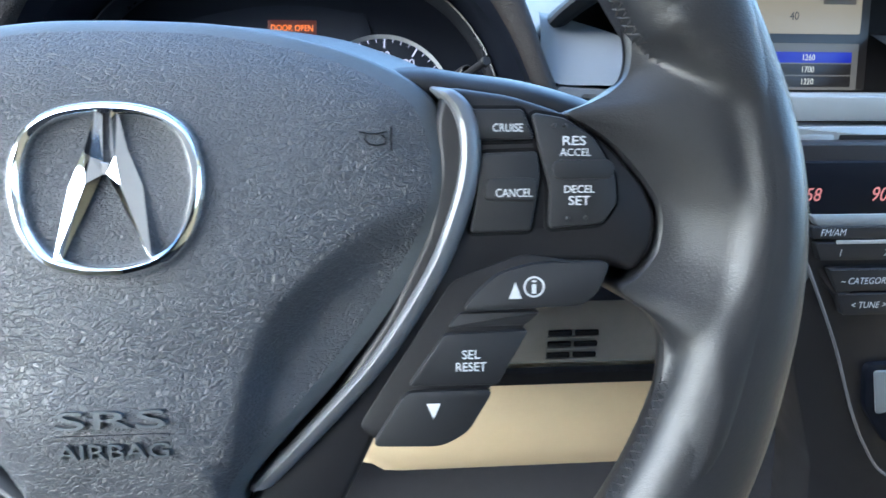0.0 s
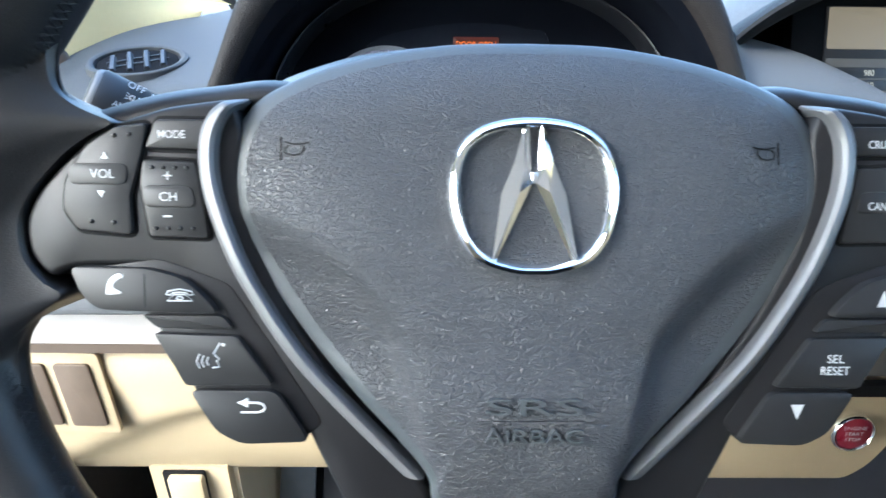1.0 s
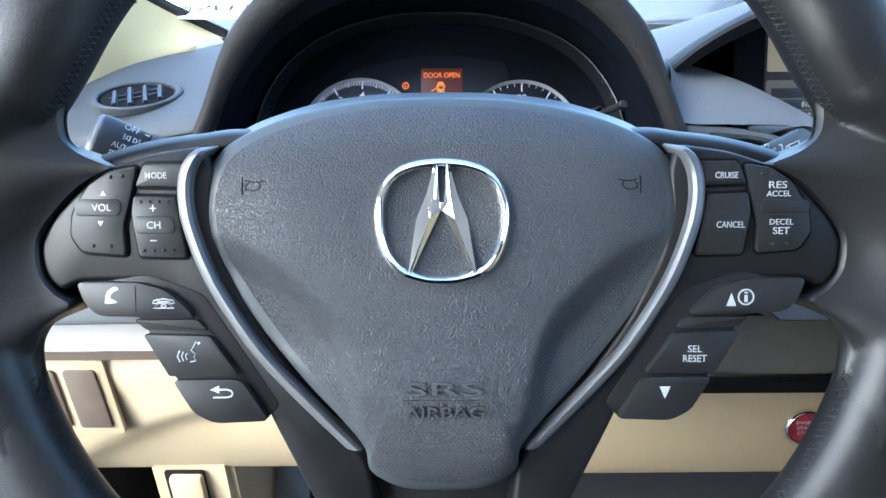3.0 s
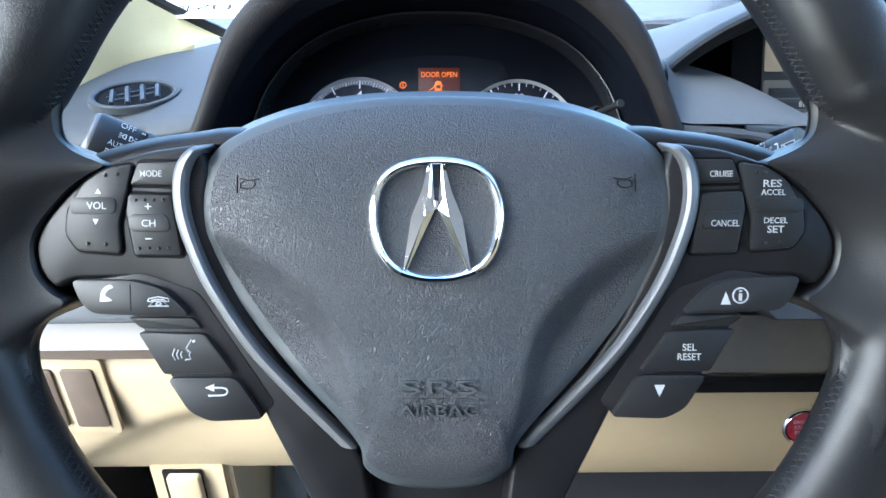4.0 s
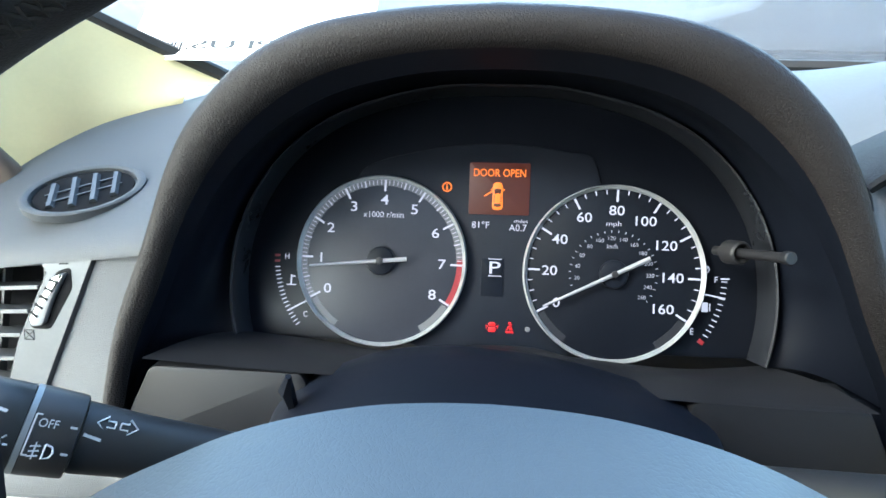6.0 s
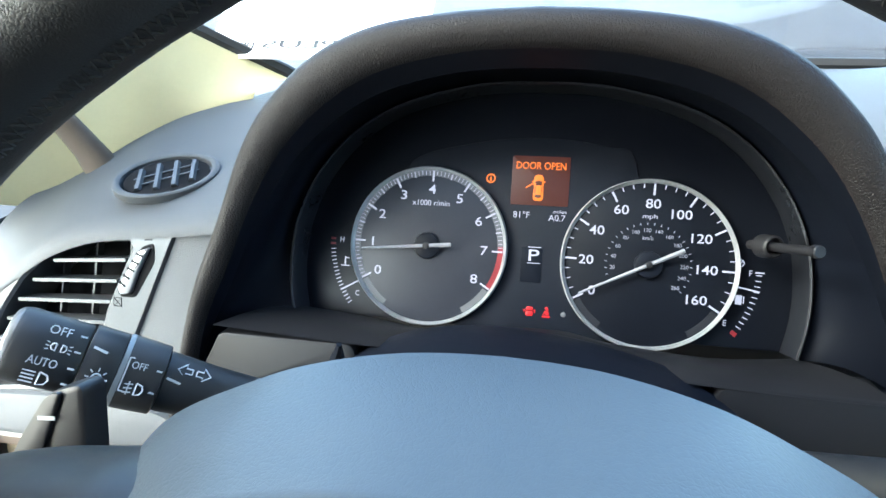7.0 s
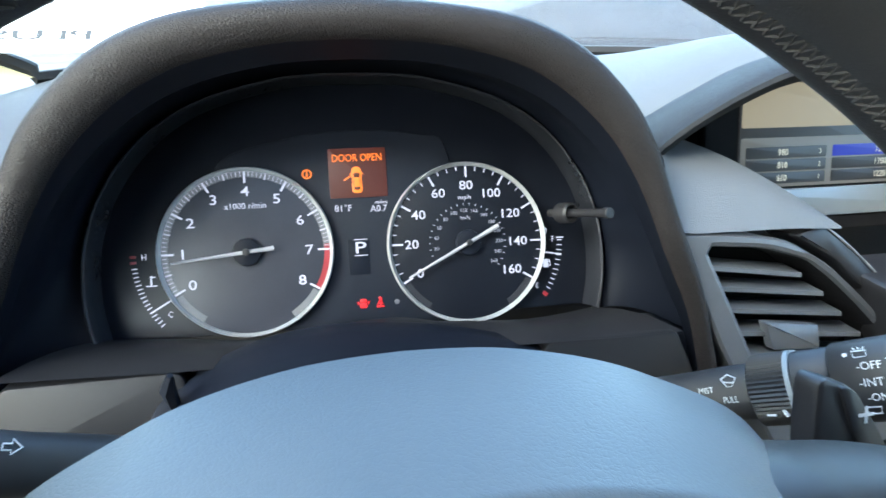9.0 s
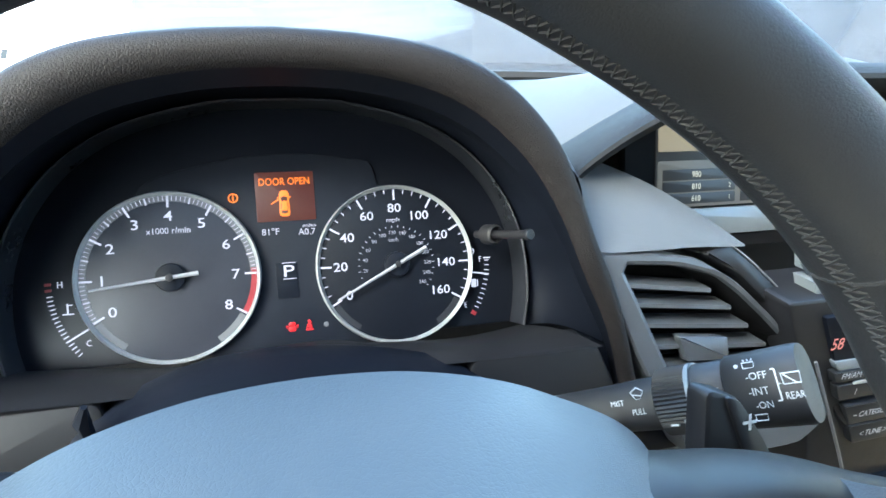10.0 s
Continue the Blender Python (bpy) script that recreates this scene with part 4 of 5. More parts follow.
def rim(wheel):
    bm = bmesh.new()
    n, k = 288, 28
    vs = [[bm.verts.new(rim_point(360 * i / n, 360 * j / k) * MM) for j in range(k)] for i in range(n)]
    for i in range(n):
        for j in range(k):
            bm.faces.new((vs[i][j], vs[i][(j + 1) % k], vs[(i + 1) % n][(j + 1) % k], vs[(i + 1) % n][j]))
    ob = part("rim", bm, LEATHER, wheel, "black leather-wrapped rim with thumb grips")
    # cross-stitched seam along the inside of the grip
    bm = bmesh.new()
    phi = 0.0
    for a0, a1 in ((-72, -12), (18, 162), (192, 252)):
        phi = a0
        while phi < a1:
            for d0, d1 in ((164, 180), (180, 164)):
                p, q = rim_point(phi, d0), rim_point(phi + 0.75, d1)
                up = Vector((-math.cos(radians(phi)), -math.sin(radians(phi)), 0.4)) * 0.35
                tube(bm, [(p - up * 0.5) * MM, (p.lerp(q, 0.5) + up) * MM, (q - up * 0.5) * MM], 0.0004, 4)
            phi += 1.0
        part("seam", bm, THREAD, ob, "grey cross-stitched seam")
        bm = bmesh.new()
    for phi in (38, 142):
        bm = tube(bmesh.new(), [rim_point(phi, th) * MM for th in range(60, 301, 12)], 0.0006, 5)
        part("grip_joint", bm, RUBBER, ob)


def rim_height(f, r):
    """How far the rim's face stands out at a radius."""
    ri, ro = table(R_IN, f), table(R_OUT, f)
    q = (r - (ro + ri) / 2) / ((ro - ri) / 2)
    if q <= -1:
        return RIM_N - 20.0 * (-1 - q) - 2
    b = 16.0 + 2.5 * math.exp(-((f - 28) / 14) ** 2) + 2.0 * math.exp(-((f - 1) / 9) ** 2)
    c = min(1.0, abs(q)) ** (1 / 0.88)
    return RIM_N + b * math.sqrt(max(0.0, 1 - c * c)) ** 0.88


WRAP = [(22, 159), (19, 158), (17, 156.5), (15.2, 153.5), (14.1, 148), (13.5, 141), (13.1, 133), (12.3, 134), (11, 138.5), (8, 146.5), (3.4, 155.8), (0, 160.6), (-4.3, 160.4), (-7.4, 155.5), (-9, 150.5), (-9.9, 151.5), (-10.8, 157), (-12, 163), (-14.5, 168.5), (-19.5, 172), (-23, 173)]


def spoke_wrap(wheel, sgn):
    """The leather that runs from the rim over the end of a spoke."""
    polar = lambda f, r: Vector((sgn * r * math.cos(radians(f)), HUB_V + r * math.sin(radians(f)), 0))
    b = curve_through([polar(f, r) for f, r in WRAP], 6)
    t = [polar(25 - 52 * i / (len(b) - 1), 192) for i in range(len(b))]
    rows = []
    last = len(b) - 1
    deep = [smooth(0.14, 0.26, i / last) * smooth(0.86, 0.74, i / last) for i in range(last + 1)]
    for mm, n in ((0, -34), (0, -6), (0.3, -1.5), (1.2, 1.2), (2.8, 2.8)):
        rows.append([(p + (q - p).normalized() * mm + Vector((0, 0, n * (w if n < -2 else 1)))) * MM for p, q, w in zip(b, t, deep)])
    for k in range(1, 27):
        x = k / 26
        row = []
        for i, (p, q) in enumerate(zip(b, t)):
            v = p.lerp(q, x)
            u = i / last
            own = 3.4 + 15.6 * (0.35 * x + 0.65 * smooth(0, 1, x)) - 7 * smooth(0.7, 1, x)
            over = 0.5 - 1.1 * smooth(0.85, 1, x) - 1.1 * (1 - smooth(0, 0.1, u) * smooth(1, 0.9, u))
            grip = rim_height(math.degrees(math.atan2(v.y - HUB_V, abs(v.x))), math.hypot(v.x, v.y - HUB_V)) + over
            gap = abs(own - grip)
            row.append((v + Vector((0, 0, max(own, grip) + 2.0 * math.log1p(math.exp(-gap / 2.0)) * smooth(1, 0.85, x)))) * MM)
        rows.append(row)
    part("spoke_wrap", sheet(rows), LEATHER, wheel, "black leather drawn over the spoke's end")


PANEL_L = [(-94, 13.5), (-114.9, 10.6), (-130.8, 5.6), (-145.7, -4.4), (-156.3, -15.8), (-161.5, -26), (-160.5, -37), (-154, -45.5), (-146, -41.0), (-121.2, -40.5), (-107.8, -43.6), (-97.8, -51.6), (-94.7, -60.6), (-76.9, -81.6), (-70.4, -98.1), (-53.8, -132), (-46, -150), (-26, -150), (-30, -118), (-42, -99), (-58, -82), (-75, -58), (-88, -32), (-92, -12), (-90.5, 2)]


def arrow_up(x, y, w, h, n, mat, parent, down=False):
    s = -1 if down else 1
    bm = bmesh.new()
    rings(bm, [[Vector((a, b, k)) * MM for a, b in ((x - w / 2, y - s * h / 2), (x + w / 2, y - s * h / 2), (x, y + s * h / 2))] for k in (n, n + 0.12)])
    return part("arrow_mark", bm, mat, parent)


def dots(pts, r, n, parent, mat):
    for x, y in pts:
        bm = bmesh.new()
        rings(bm, [[Vector((p.x, p.y, n + h)) * MM for p in circle(x, y, r * f, 10)] for f, h in ((1, -0.1), (0.9, 0.35), (0.5, 0.6))])
        part("tactile_dot", bm, mat, parent)


def switch_panel(wheel, sgn):
    """The satin plastic spoke with its buttons; sgn -1 for phone and sound, 1 for cruise and information."""
    o = [Vector(p) for p in PANEL_L]
    o = rounded(o, 4, 3)
    flip = (lambda q: [Vector((-p[0], p[1])) for p in q][::-1]) if sgn > 0 else (lambda q: [Vector((p[0], p[1])) for p in q])
    bm = bmesh.new()
    oo = flip(o)
    loops = []
    for d, n in ((-0.5, -26), (-0.5, -10), (0, -1.5), (0.5, 0.6), (1.4, 1.8), (2.4, 2.2)):
        loops.append([Vector((p.x, p.y, n)) * MM for p in inset(oo, d)])
    rings(bm, loops)
    panel = part("switch_panel", bm, PANEL, wheel, "satin black plastic spoke with switches")

    def button(pts, h=3.6, r=1.6, gap=1.25, name="button", base=1.6, bev=0.7):
        q = flip(rounded([Vector(p) for p in pts], r, 4))
        part("switch_gap", plate(inset(q, -gap), base - 1, base + 0.75, 0.1), GAP, panel)
        return part(name, plate(q, base - 1, base + h - 1.6, bev), BUTTON, panel)
    X = lambda x: x if sgn < 0 else -x
    vol = [(-120.2, 5.0), (-122.9, -6.9), (-126.2, -18), (-125.8, -30.4), (-142.8, -29), (-147.3, -22.5), (-146.4, -13.6), (-139.6, -2.4), (-130.5, 3.4)]
    ch = [(-121.9, -6.6), (-105.4, -7.2), (-101.6, -31.3), (-120.2, -30.9), (-123, -14)]
    mode = [(-117.5, 6.0), (-100.9, 6.0), (-102.6, -3.4), (-121.2, -3.0)]
    for b in (vol, ch, mode):
        button(b, 4.2, 2.0 if b is vol else 1.4)
    top = 4.25
    bm = bmesh.new()
    for pts in ([(-144.6, -7.9), (-126.4, -7.9), (-126.8, -14.6), (-145.2, -14.6)] if sgn < 0 else [(-146.0, -9.3), (-126.6, -9.3), (-127, -15.2), (-146, -15.2)], [(-122.2, -14.6), (-106.4, -14.6), (-105.2, -21.6), (-121.8, -21.6)]):
        q = flip(rounded([Vector(p) for p in pts], 3.0, 5))
        plate(q, top - 1.2, top + 0.35, 0.3, bm)
    part("rocker_centre", bm, BUTTON, panel)
    # lower row of four keys
    phone = [(-145, -40.4), (-120.7, -40.8), (-109.6, -43.8), (-102.3, -50.4), (-98.4, -55.4), (-136.5, -54.2), (-141.6, -49.5)]
    strip = [(-123.6, -56.0), (-97.8, -56.2), (-94.2, -60.6), (-118.6, -60.3)]
    voice = [(-119.6, -61.8), (-93.0, -62.6), (-81.8, -78.6), (-109.8, -79.0)]
    back = [(-108.8, -80.4), (-81.0, -80.5), (-70.0, -97.6), (-92.2, -98.4), (-100.4, -94.2)]
    for b, h in ((phone, 7.2), (strip, 5.5), (voice, 6.2), (back, 6.2)):
        q = flip(rounded([Vector(p) for p in b], 3.2 if b in (phone, back) else 1.5, 4))
        part("key", plate(q, -8, h - 1.0, 0.45), BUTTON, panel)
    bed = [(-143, -41.5), (-138, -52.2), (-122, -55), (-118.6, -61), (-108.6, -79.5), (-100, -93), (-92, -97), (-71.5, -96.8), (-66, -92), (-84, -64), (-96, -46), (-118, -38)]
    part("key_bed", plate(flip(rounded([Vector(p) for p in bed], 3, 3)), -12, 2.6, 0.5), PANEL, panel)
    if sgn < 0:
        text("MODE", -112.6, 1.3, 2.46, top + 0.05, WHITE, panel, bold=1, w=8.45)
        text("VOL", -134.3, -11.2, 2.82, top + 0.4, WHITE, panel, w=7.57)
        text("CH", -114.0, -18.2, 2.82, top + 0.4, WHITE, panel, w=5.46)
        text("+", -114.2, -11.6, 2.6, top + 0.05, WHITE, panel, w=2.6)
        text("-", -114.4, -24.4, 0.5, top + 0.05, WHITE, panel, w=2.6)
        arrow_up(-133.6, -5.4, 2.4, 2.2, top, WHITE, panel)
        arrow_up(-135.0, -17.6, 2.4, 2.2, top, WHITE, panel, True)
        dots([(-130.5, 0.8), (-125.8, 1.2), (-138.4, -26.2), (-131.4, -26.4)], 0.8, top, panel, BUTTON)
        dots([(-119 + 3.6 * i, -9.0) for i in range(4)] + [(-118.2 + 3.9 * i, -28.2) for i in range(4)], 0.7, top, panel, BUTTON)
        # handset, hang-up, voice and back symbols
        bm = bmesh.new()
        arc = curve_through([(-133.4, -47.8), (-133.0, -45.6), (-131.6, -43.6), (-129.2, -42.4), (-128.0, -43.6), (-129.6, -44.4), (-130.9, -45.6), (-131.2, -47.0), (-130.2, -47.6), (-128.6, -48.8), (-133.2, -49.2)], 3, True)
        plate(arc, 6.1, 6.3, 0.05, bm)
        part("handset_symbol", bm, WHITE, panel)
        bm = bmesh.new()
        for line in (((-114.2, -48.6), (-113.8, -47.2), (-110.4, -46.2), (-107.0, -47.2), (-106.6, -48.6), (-107.8, -48.9), (-108.4, -47.9), (-110.4, -47.6), (-112.4, -47.9), (-113.0, -48.9), (-114.2, -48.6)),
                     ((-112.0, -48.6), (-114.0, -51.4), (-106.8, -51.4), (-108.8, -48.6), (-112.0, -48.6))):
            tube(bm, [Vector((-110.4 + 1.12 * (x + 110.4), -49.2 + 0.72 * (y + 48.8), 6.25)) * MM for x, y in line], 0.00026, 4)
        tube(bm, [Vector((-110.4 + 1.0 * math.cos(a * math.pi / 5), -50.2 + 0.55 * math.sin(a * math.pi / 5), 6.25)) * MM for a in range(11)], 0.00026, 4)
        part("hang_up_symbol", bm, WHITE, panel)
        bm = bmesh.new()
        for line in (((-100.6, -68.4), (-99.2, -66.2), (-98.4, -64.8)), ((-100.2, -68.6), (-98.8, -70.0), (-99.4, -70.8), (-98.8, -72.6), (-101.0, -73.0)), ((-102.2, -69.4), (-102.8, -70.8), (-102.2, -72.2)),
                     ((-103.6, -68.9), (-104.4, -70.8), (-103.6, -72.7)), ((-105.0, -68.4), (-106.0, -70.8), (-105.0, -73.2))):
            tube(bm, [Vector((x, y, 5.25)) * MM for x, y in line], 0.00028, 4)
        plate(circle(-97.4, -65.4, 0.6, 12), 5.1, 5.3, 0.05, bm)
        part("voice_symbol", bm, WHITE, panel)
        bm = bmesh.new()
        tube(bm, [Vector((x, y, 5.15)) * MM for x, y in ((-91.0, -84.4), (-86.6, -84.4), (-85.0, -84.9), (-84.4, -86.0), (-85.0, -87.1), (-86.6, -87.6), (-92.2, -87.6))], 0.00042, 5)
        rings(bm, [[Vector((a, b, k)) * MM for a, b in ((-93.4, -84.4), (-89.8, -86.0), (-89.8, -82.8))] for k in (5.1, 5.3)])
        part("back_symbol", bm, WHITE, panel)
        bm = bar(bmesh.new(), -121.4, -42.6, -121.4, -53.0, 0.35, 6.2, 6.3)
        part("key_division", bm, GAP, panel)
    else:
        text("CRUISE", 112.9, 0.4, 2.46, top + 0.05, WHITE, panel, bold=1, w=9.15)
        text("CANCEL", 114.8, -19.2, 2.55, top + 0.4, WHITE, panel, bold=0.6, w=11.26)
        text("RES", 133.4, -3.5, 2.82, top + 0.05, WHITE, panel, bold=1.6, w=7.22)
        text("ACCEL", 133.8, -7.0, 2.29, top + 0.05, WHITE, panel, bold=0.8, w=9.68)
        text("DECEL", 135.2, -18.2, 2.29, top + 0.05, WHITE, panel, bold=0.8, w=9.5)
        text("SET", 135.2, -21.7, 2.82, top + 0.05, WHITE, panel, bold=1.6, w=6.69)
        dots([(127.0, 1.0), (130.4, 1.0), (131.6, -27.2), (137.2, -27.0)], 0.7, top, panel, BUTTON)
        arrow_up(115.0, -49.0, 4.0, 5.2, 6.2, WHITE, panel)
        part("info_ring", ring_bm(120.8, -48.0, 2.7, 3.3, ((0, 6.2), (0, 6.35), (1, 6.35), (1, 6.2)), 32), WHITE, panel)
        text("i", 120.8, -48.0, 4.2, 6.3, WHITE, panel, w=1.6)
        text("SEL", 101.4, -69.0, 2.82, 5.25, WHITE, panel, bold=0.8, w=5.63)
        text("RESET", 101.4, -72.9, 2.82, 5.25, WHITE, panel, bold=0.8, w=9.5)
        arrow_up(89.6, -86.8, 4.4, 5.0, 5.2, WHITE, panel, True)


def silver_trim(wheel, sgn):
    outer = curve_through([(-91.0, 14.2), (-96.5, 11.8), (-101.2, 8.0), (-104.2, 1.5), (-104.8, -8.5), (-103, -20), (-97, -37), (-89.5, -51), (-77, -70), (-61, -88), (-40, -109)], 6)
    inner = curve_through([(-89.6, 12.8), (-93.0, 9.8), (-96.2, 5.2), (-98.2, -1), (-98.4, -10), (-96.2, -21), (-90.4, -36.8), (-83.0, -50.7), (-70.6, -69), (-55.2, -86), (-32.5, -109.4)], 6)
    loops = []
    k = len(outer)
    for i, (a, b) in enumerate(zip(outer, inner)):
        back = -9 * smooth(7, 0, i)
        loops.append([Vector((sgn * -(a.x + (b.x - a.x) * t), a.y + (b.y - a.y) * t, n + back)) * MM for t, n in ((0, -4), (0, 3.0), (0.12, 5.0), (0.4, 6.6), (0.75, 7.0), (0.95, 6.0), (1.0, 4.4), (1, -4))])
    bm = bmesh.new()
    rings(bm, loops)
    part("silver_trim", bm, SILVER, wheel, "satin silver trim strip")


def spoke_top(wheel, sgn):
    """The rounded upper side of a spoke, between the hub and the rim."""
    loops = []
    for p in curve_through([(76, 15.0, 7), (88, 14.6, 8), (100, 12.5, 8.5), (120, 9, 9.5), (140, 2, 11.5), (160, -7, 13), (178, -14, 14)], 4):
        loops.append([Vector((sgn * p.x, p.y + p.z * math.cos(a), -22 + 19 * math.sin(a))) * MM for a in (2 * math.pi * k / 24 for k in range(24))])
    bm = bmesh.new()
    rings(bm, loops)
    part("spoke_top", bm, PANEL, wheel, "satin dark upper side of the spoke")


def paddle(wheel, sgn):
    bm = plate(rounded([Vector((sgn * x, y)) for x, y in ((136, 24), (150, 19), (161, 3), (168, -10), (175, -34), (147, -44), (135, -4))], 5, 5), -70, -60, 2.0)
    ob = part("shift_paddle", bm, PANEL, wheel, "black gearshift paddle behind the spoke")
    bm = plate(rounded([Vector((sgn * x, y)) for x, y in ((143, 20.5), (149, 18.6), (159.5, 3), (166.5, -10), (173, -34), (160, -38), (153, -6))], 3, 4), -60.5, -58.6, 0.6)
    part("paddle_edge", bm, PANEL, ob)
    if sgn > 0:
        text("+", 153.5, 9.5, 6, -58.4, WHITE, ob, bold=1, w=6)
    else:
        part("minus_mark", bar(bmesh.new(), -152, 10.6, -145.5, 11.2, 1.4, -58.7, -58.4), WHITE, ob)


def steering_wheel():
    wheel = thing("steering_wheel", MW, "three-spoke black leather steering wheel with buttons", "steering wheel")
    airbag_cover(wheel)
    rim(wheel)
    for sgn in (-1, 1):
        switch_panel(wheel, sgn)
        silver_trim(wheel, sgn)
        spoke_wrap(wheel, sgn)
        spoke_top(wheel, sgn)
        paddle(wheel, sgn)
    bm = plate(rounded([(-84, 4), (0, 20), (84, 4), (100, -20), (60, -110), (50, -170), (30, -186), (-30, -186), (-50, -170), (-60, -110), (-100, -20)], 20), -60, -8, 6)
    part("hub_body", bm, PANEL, wheel)


# ---- stalks, column, vents ----
def stalk_frame(base, tip, face):
    """A frame whose x runs from base to tip and whose z looks at face."""
    x = (Vector(tip) - Vector(base)).normalized()
    z = Vector(face) - Vector(base)
    z = (z - x * z.dot(x)).normalized()
    y = z.cross(x)
    m = Matrix((x, y, z)).transposed().to_4x4()
    m.translation = Vector(base)
    return m, (Vector(tip) - Vector(base)).length


def barrel(stations, flat=0.8, n=28):
    """A stalk's body: stations of (x mm, half height mm, half depth mm)."""
    loops = []
    for x, h, d in stations:
        loop = []
        for k in range(n):
            a = 2 * math.pi * k / n
            c, s = math.cos(a), math.sin(a)
            loop.append(Vector((x, math.copysign(abs(c) ** flat, c) * h, math.copysign(abs(s) ** flat, s) * d)) * MM)
        loops.append(loop)
    bm = bmesh.new()
    rings(bm, loops)
    return bm


def loop_line(bm, pts, x, y, z, sx=1.0, sy=1.0, r=0.00038):
    tube(bm, [Vector((x + sx * a, y + sy * b, z)) * MM for a, b in pts], r, 4)


LAMP = ((0, 2.6), (2.4, 1.9), (3.2, 0), (2.4, -1.9), (0, -2.6), (0, 2.6))


def stalk_left():
    m, ln = stalk_frame((-0.0562, 0.5565, 0.9163), (-0.196, 0.4812, 1.0005), (0.008, 0.3425, 1.1263))
    # x runs from the tip to the column, y upwards
    m = m @ Matrix.Translation((ln, 0, 0)) @ pose(0, 0, 0, 0, 0, 180) @ Matrix.Translation((0.008, 0, 0)) @ pose(0, 0, 0, 0, 0, -6) @ Matrix.Scale(0.87, 4) @ Matrix.Translation((-0.0045, 0, 0))
    ob = thing("light_stalk", m, "black light and turn signal stalk with white symbols", "stalk")
    # sunlight on the knob's end is put into a paler colour
    part("knob_end", barrel([(7, 11.5, 9), (7.6, 13.6, 11), (8.8, 15.2, 12.2), (10.4, 15.9, 12.8)]), FRAME, ob, "end cap of the knob, coloured pale for sunlight")
    part("knob", barrel([(10.5, 15.9, 12.8), (12.5, 16.4, 13.6), (37, 16.0, 13.0), (38, 15.4, 12.2)]), BUTTON, ob)
    part("collar", barrel([(38.6, 16.2, 12.0), (39.2, 16.8, 12.4), (52.4, 16.6, 12.2), (53, 16, 11.8)]), BUTTON, ob)
    part("ring_edge", barrel([(53.1, 17.0, 12.8), (55.2, 17.0, 12.8)]), STACK, ob, "pale ring edge")
    part("ring", barrel([(55.3, 16.8, 12.6), (56, 17.0, 12.8), (71.4, 16.4, 12.4), (72, 15.6, 11.8)]), BUTTON, ob)
    part("arm", barrel([(72.4, 14.0, 10.4), (74, 14.2, 10.6), (95, 13, 10), (205, 12, 9)]), BUTTON, ob)
    text("OFF", 26.5, 9.4, 3.71, 13.2, WHITE, ob, w=8.6)
    text("AUTO", 24.5, -4.6, 3.58, 13.4, WHITE, ob, w=11.35)
    text("OFF", 60.8, 3.6, 3.17, 12.8, WHITE, ob, w=6.61)
    bm = bmesh.new()
    for y in (9.4, 2.4, -4.8, -11.5):
        bar(bm, 34.2, y, 36.8, y, 0.8, 12.6, 13.3)
    bar(bm, 40.5, 6.6, 46.5, 5.4, 1.1, 11.9, 12.5)
    for y in (3.4, -6.5):
        bar(bm, 68.2, y, 70.6, y, 0.8, 12.2, 12.8)
    bar(bm, 73.5, 1.6, 80, 0.4, 1.1, 10.2, 10.8)
    for a in ((55.9, 6.4, 55.9, -8.5), (55.9, 6.4, 57.8, 6.4), (55.9, -8.5, 57.8, -8.5)):
        bar(bm, *a, 0.6, 12.4, 12.95)
    part("scale_mark", bm, WHITE, ob)
    bm = bmesh.new()
    for sx, x0 in ((-1, 27.0), (1, 29.2)):
        loop_line(bm, LAMP, x0, 2.4, 13.3, sx * 0.6, 0.62, 0.0003)
        for b in (1.3, 0, -1.3):
            bar(bm, x0 + sx * 2.6, 2.4 + b, x0 + sx * 3.9, 2.4 + b * 1.3, 0.45, 13.1, 13.4)
    part("side_light_symbol", bm, WHITE, ob)
    bm = bmesh.new()
    loop_line(bm, LAMP, 25.5, -11.5, 12.7, 1.2)
    for b in (2.2, 0.7, -0.7, -2.2):
        bar(bm, 19.0, -11.5 + b, 24.0, -11.5 + b, 0.55, 12.4, 12.9)
    part("headlight_symbol", bm, WHITE, ob)
    bm = bmesh.new()
    loop_line(bm, [(math.cos(a * math.pi / 8), math.sin(a * math.pi / 8)) for a in range(17)], 46.0, -6.0, 12.3, 2.0, 2.0)
    for k in range(8):
        a = k * math.pi / 4
        bar(bm, 46 + 3.0 * math.cos(a), -6 + 3.0 * math.sin(a), 46 + 4.6 * math.cos(a), -6 + 4.6 * math.sin(a), 0.55, 11.9, 12.5)
    part("lamp_symbol", bm, WHITE, ob)
    for sx, x0 in ((-1, 80.5), (1, 88.5)):
        bm = bmesh.new()
        loop_line(bm, ((-3.0, 1.2), (0, 1.2), (0, 3.0), (3.6, 0), (0, -3.0), (0, -1.2), (-3.0, -1.2), (-3.0, 1.2)), x0, 6.8, 9.8, sx)
        part("turn_arrow", bm, WHITE, ob)
    bm = bmesh.new()
    loop_line(bm, LAMP, 62.4, -6.5, 12.5, 1.0)
    for b in (1.8, 0, -1.8):
        bar(bm, 57.6, -7.0 + b, 61.0, -6.4 + b, 0.55, 12.2, 12.7)
    bar(bm, 59.3, -3.6, 59.3, -9.6, 0.5, 12.2, 12.8)
    part("fog_light_symbol", bm, WHITE, ob)


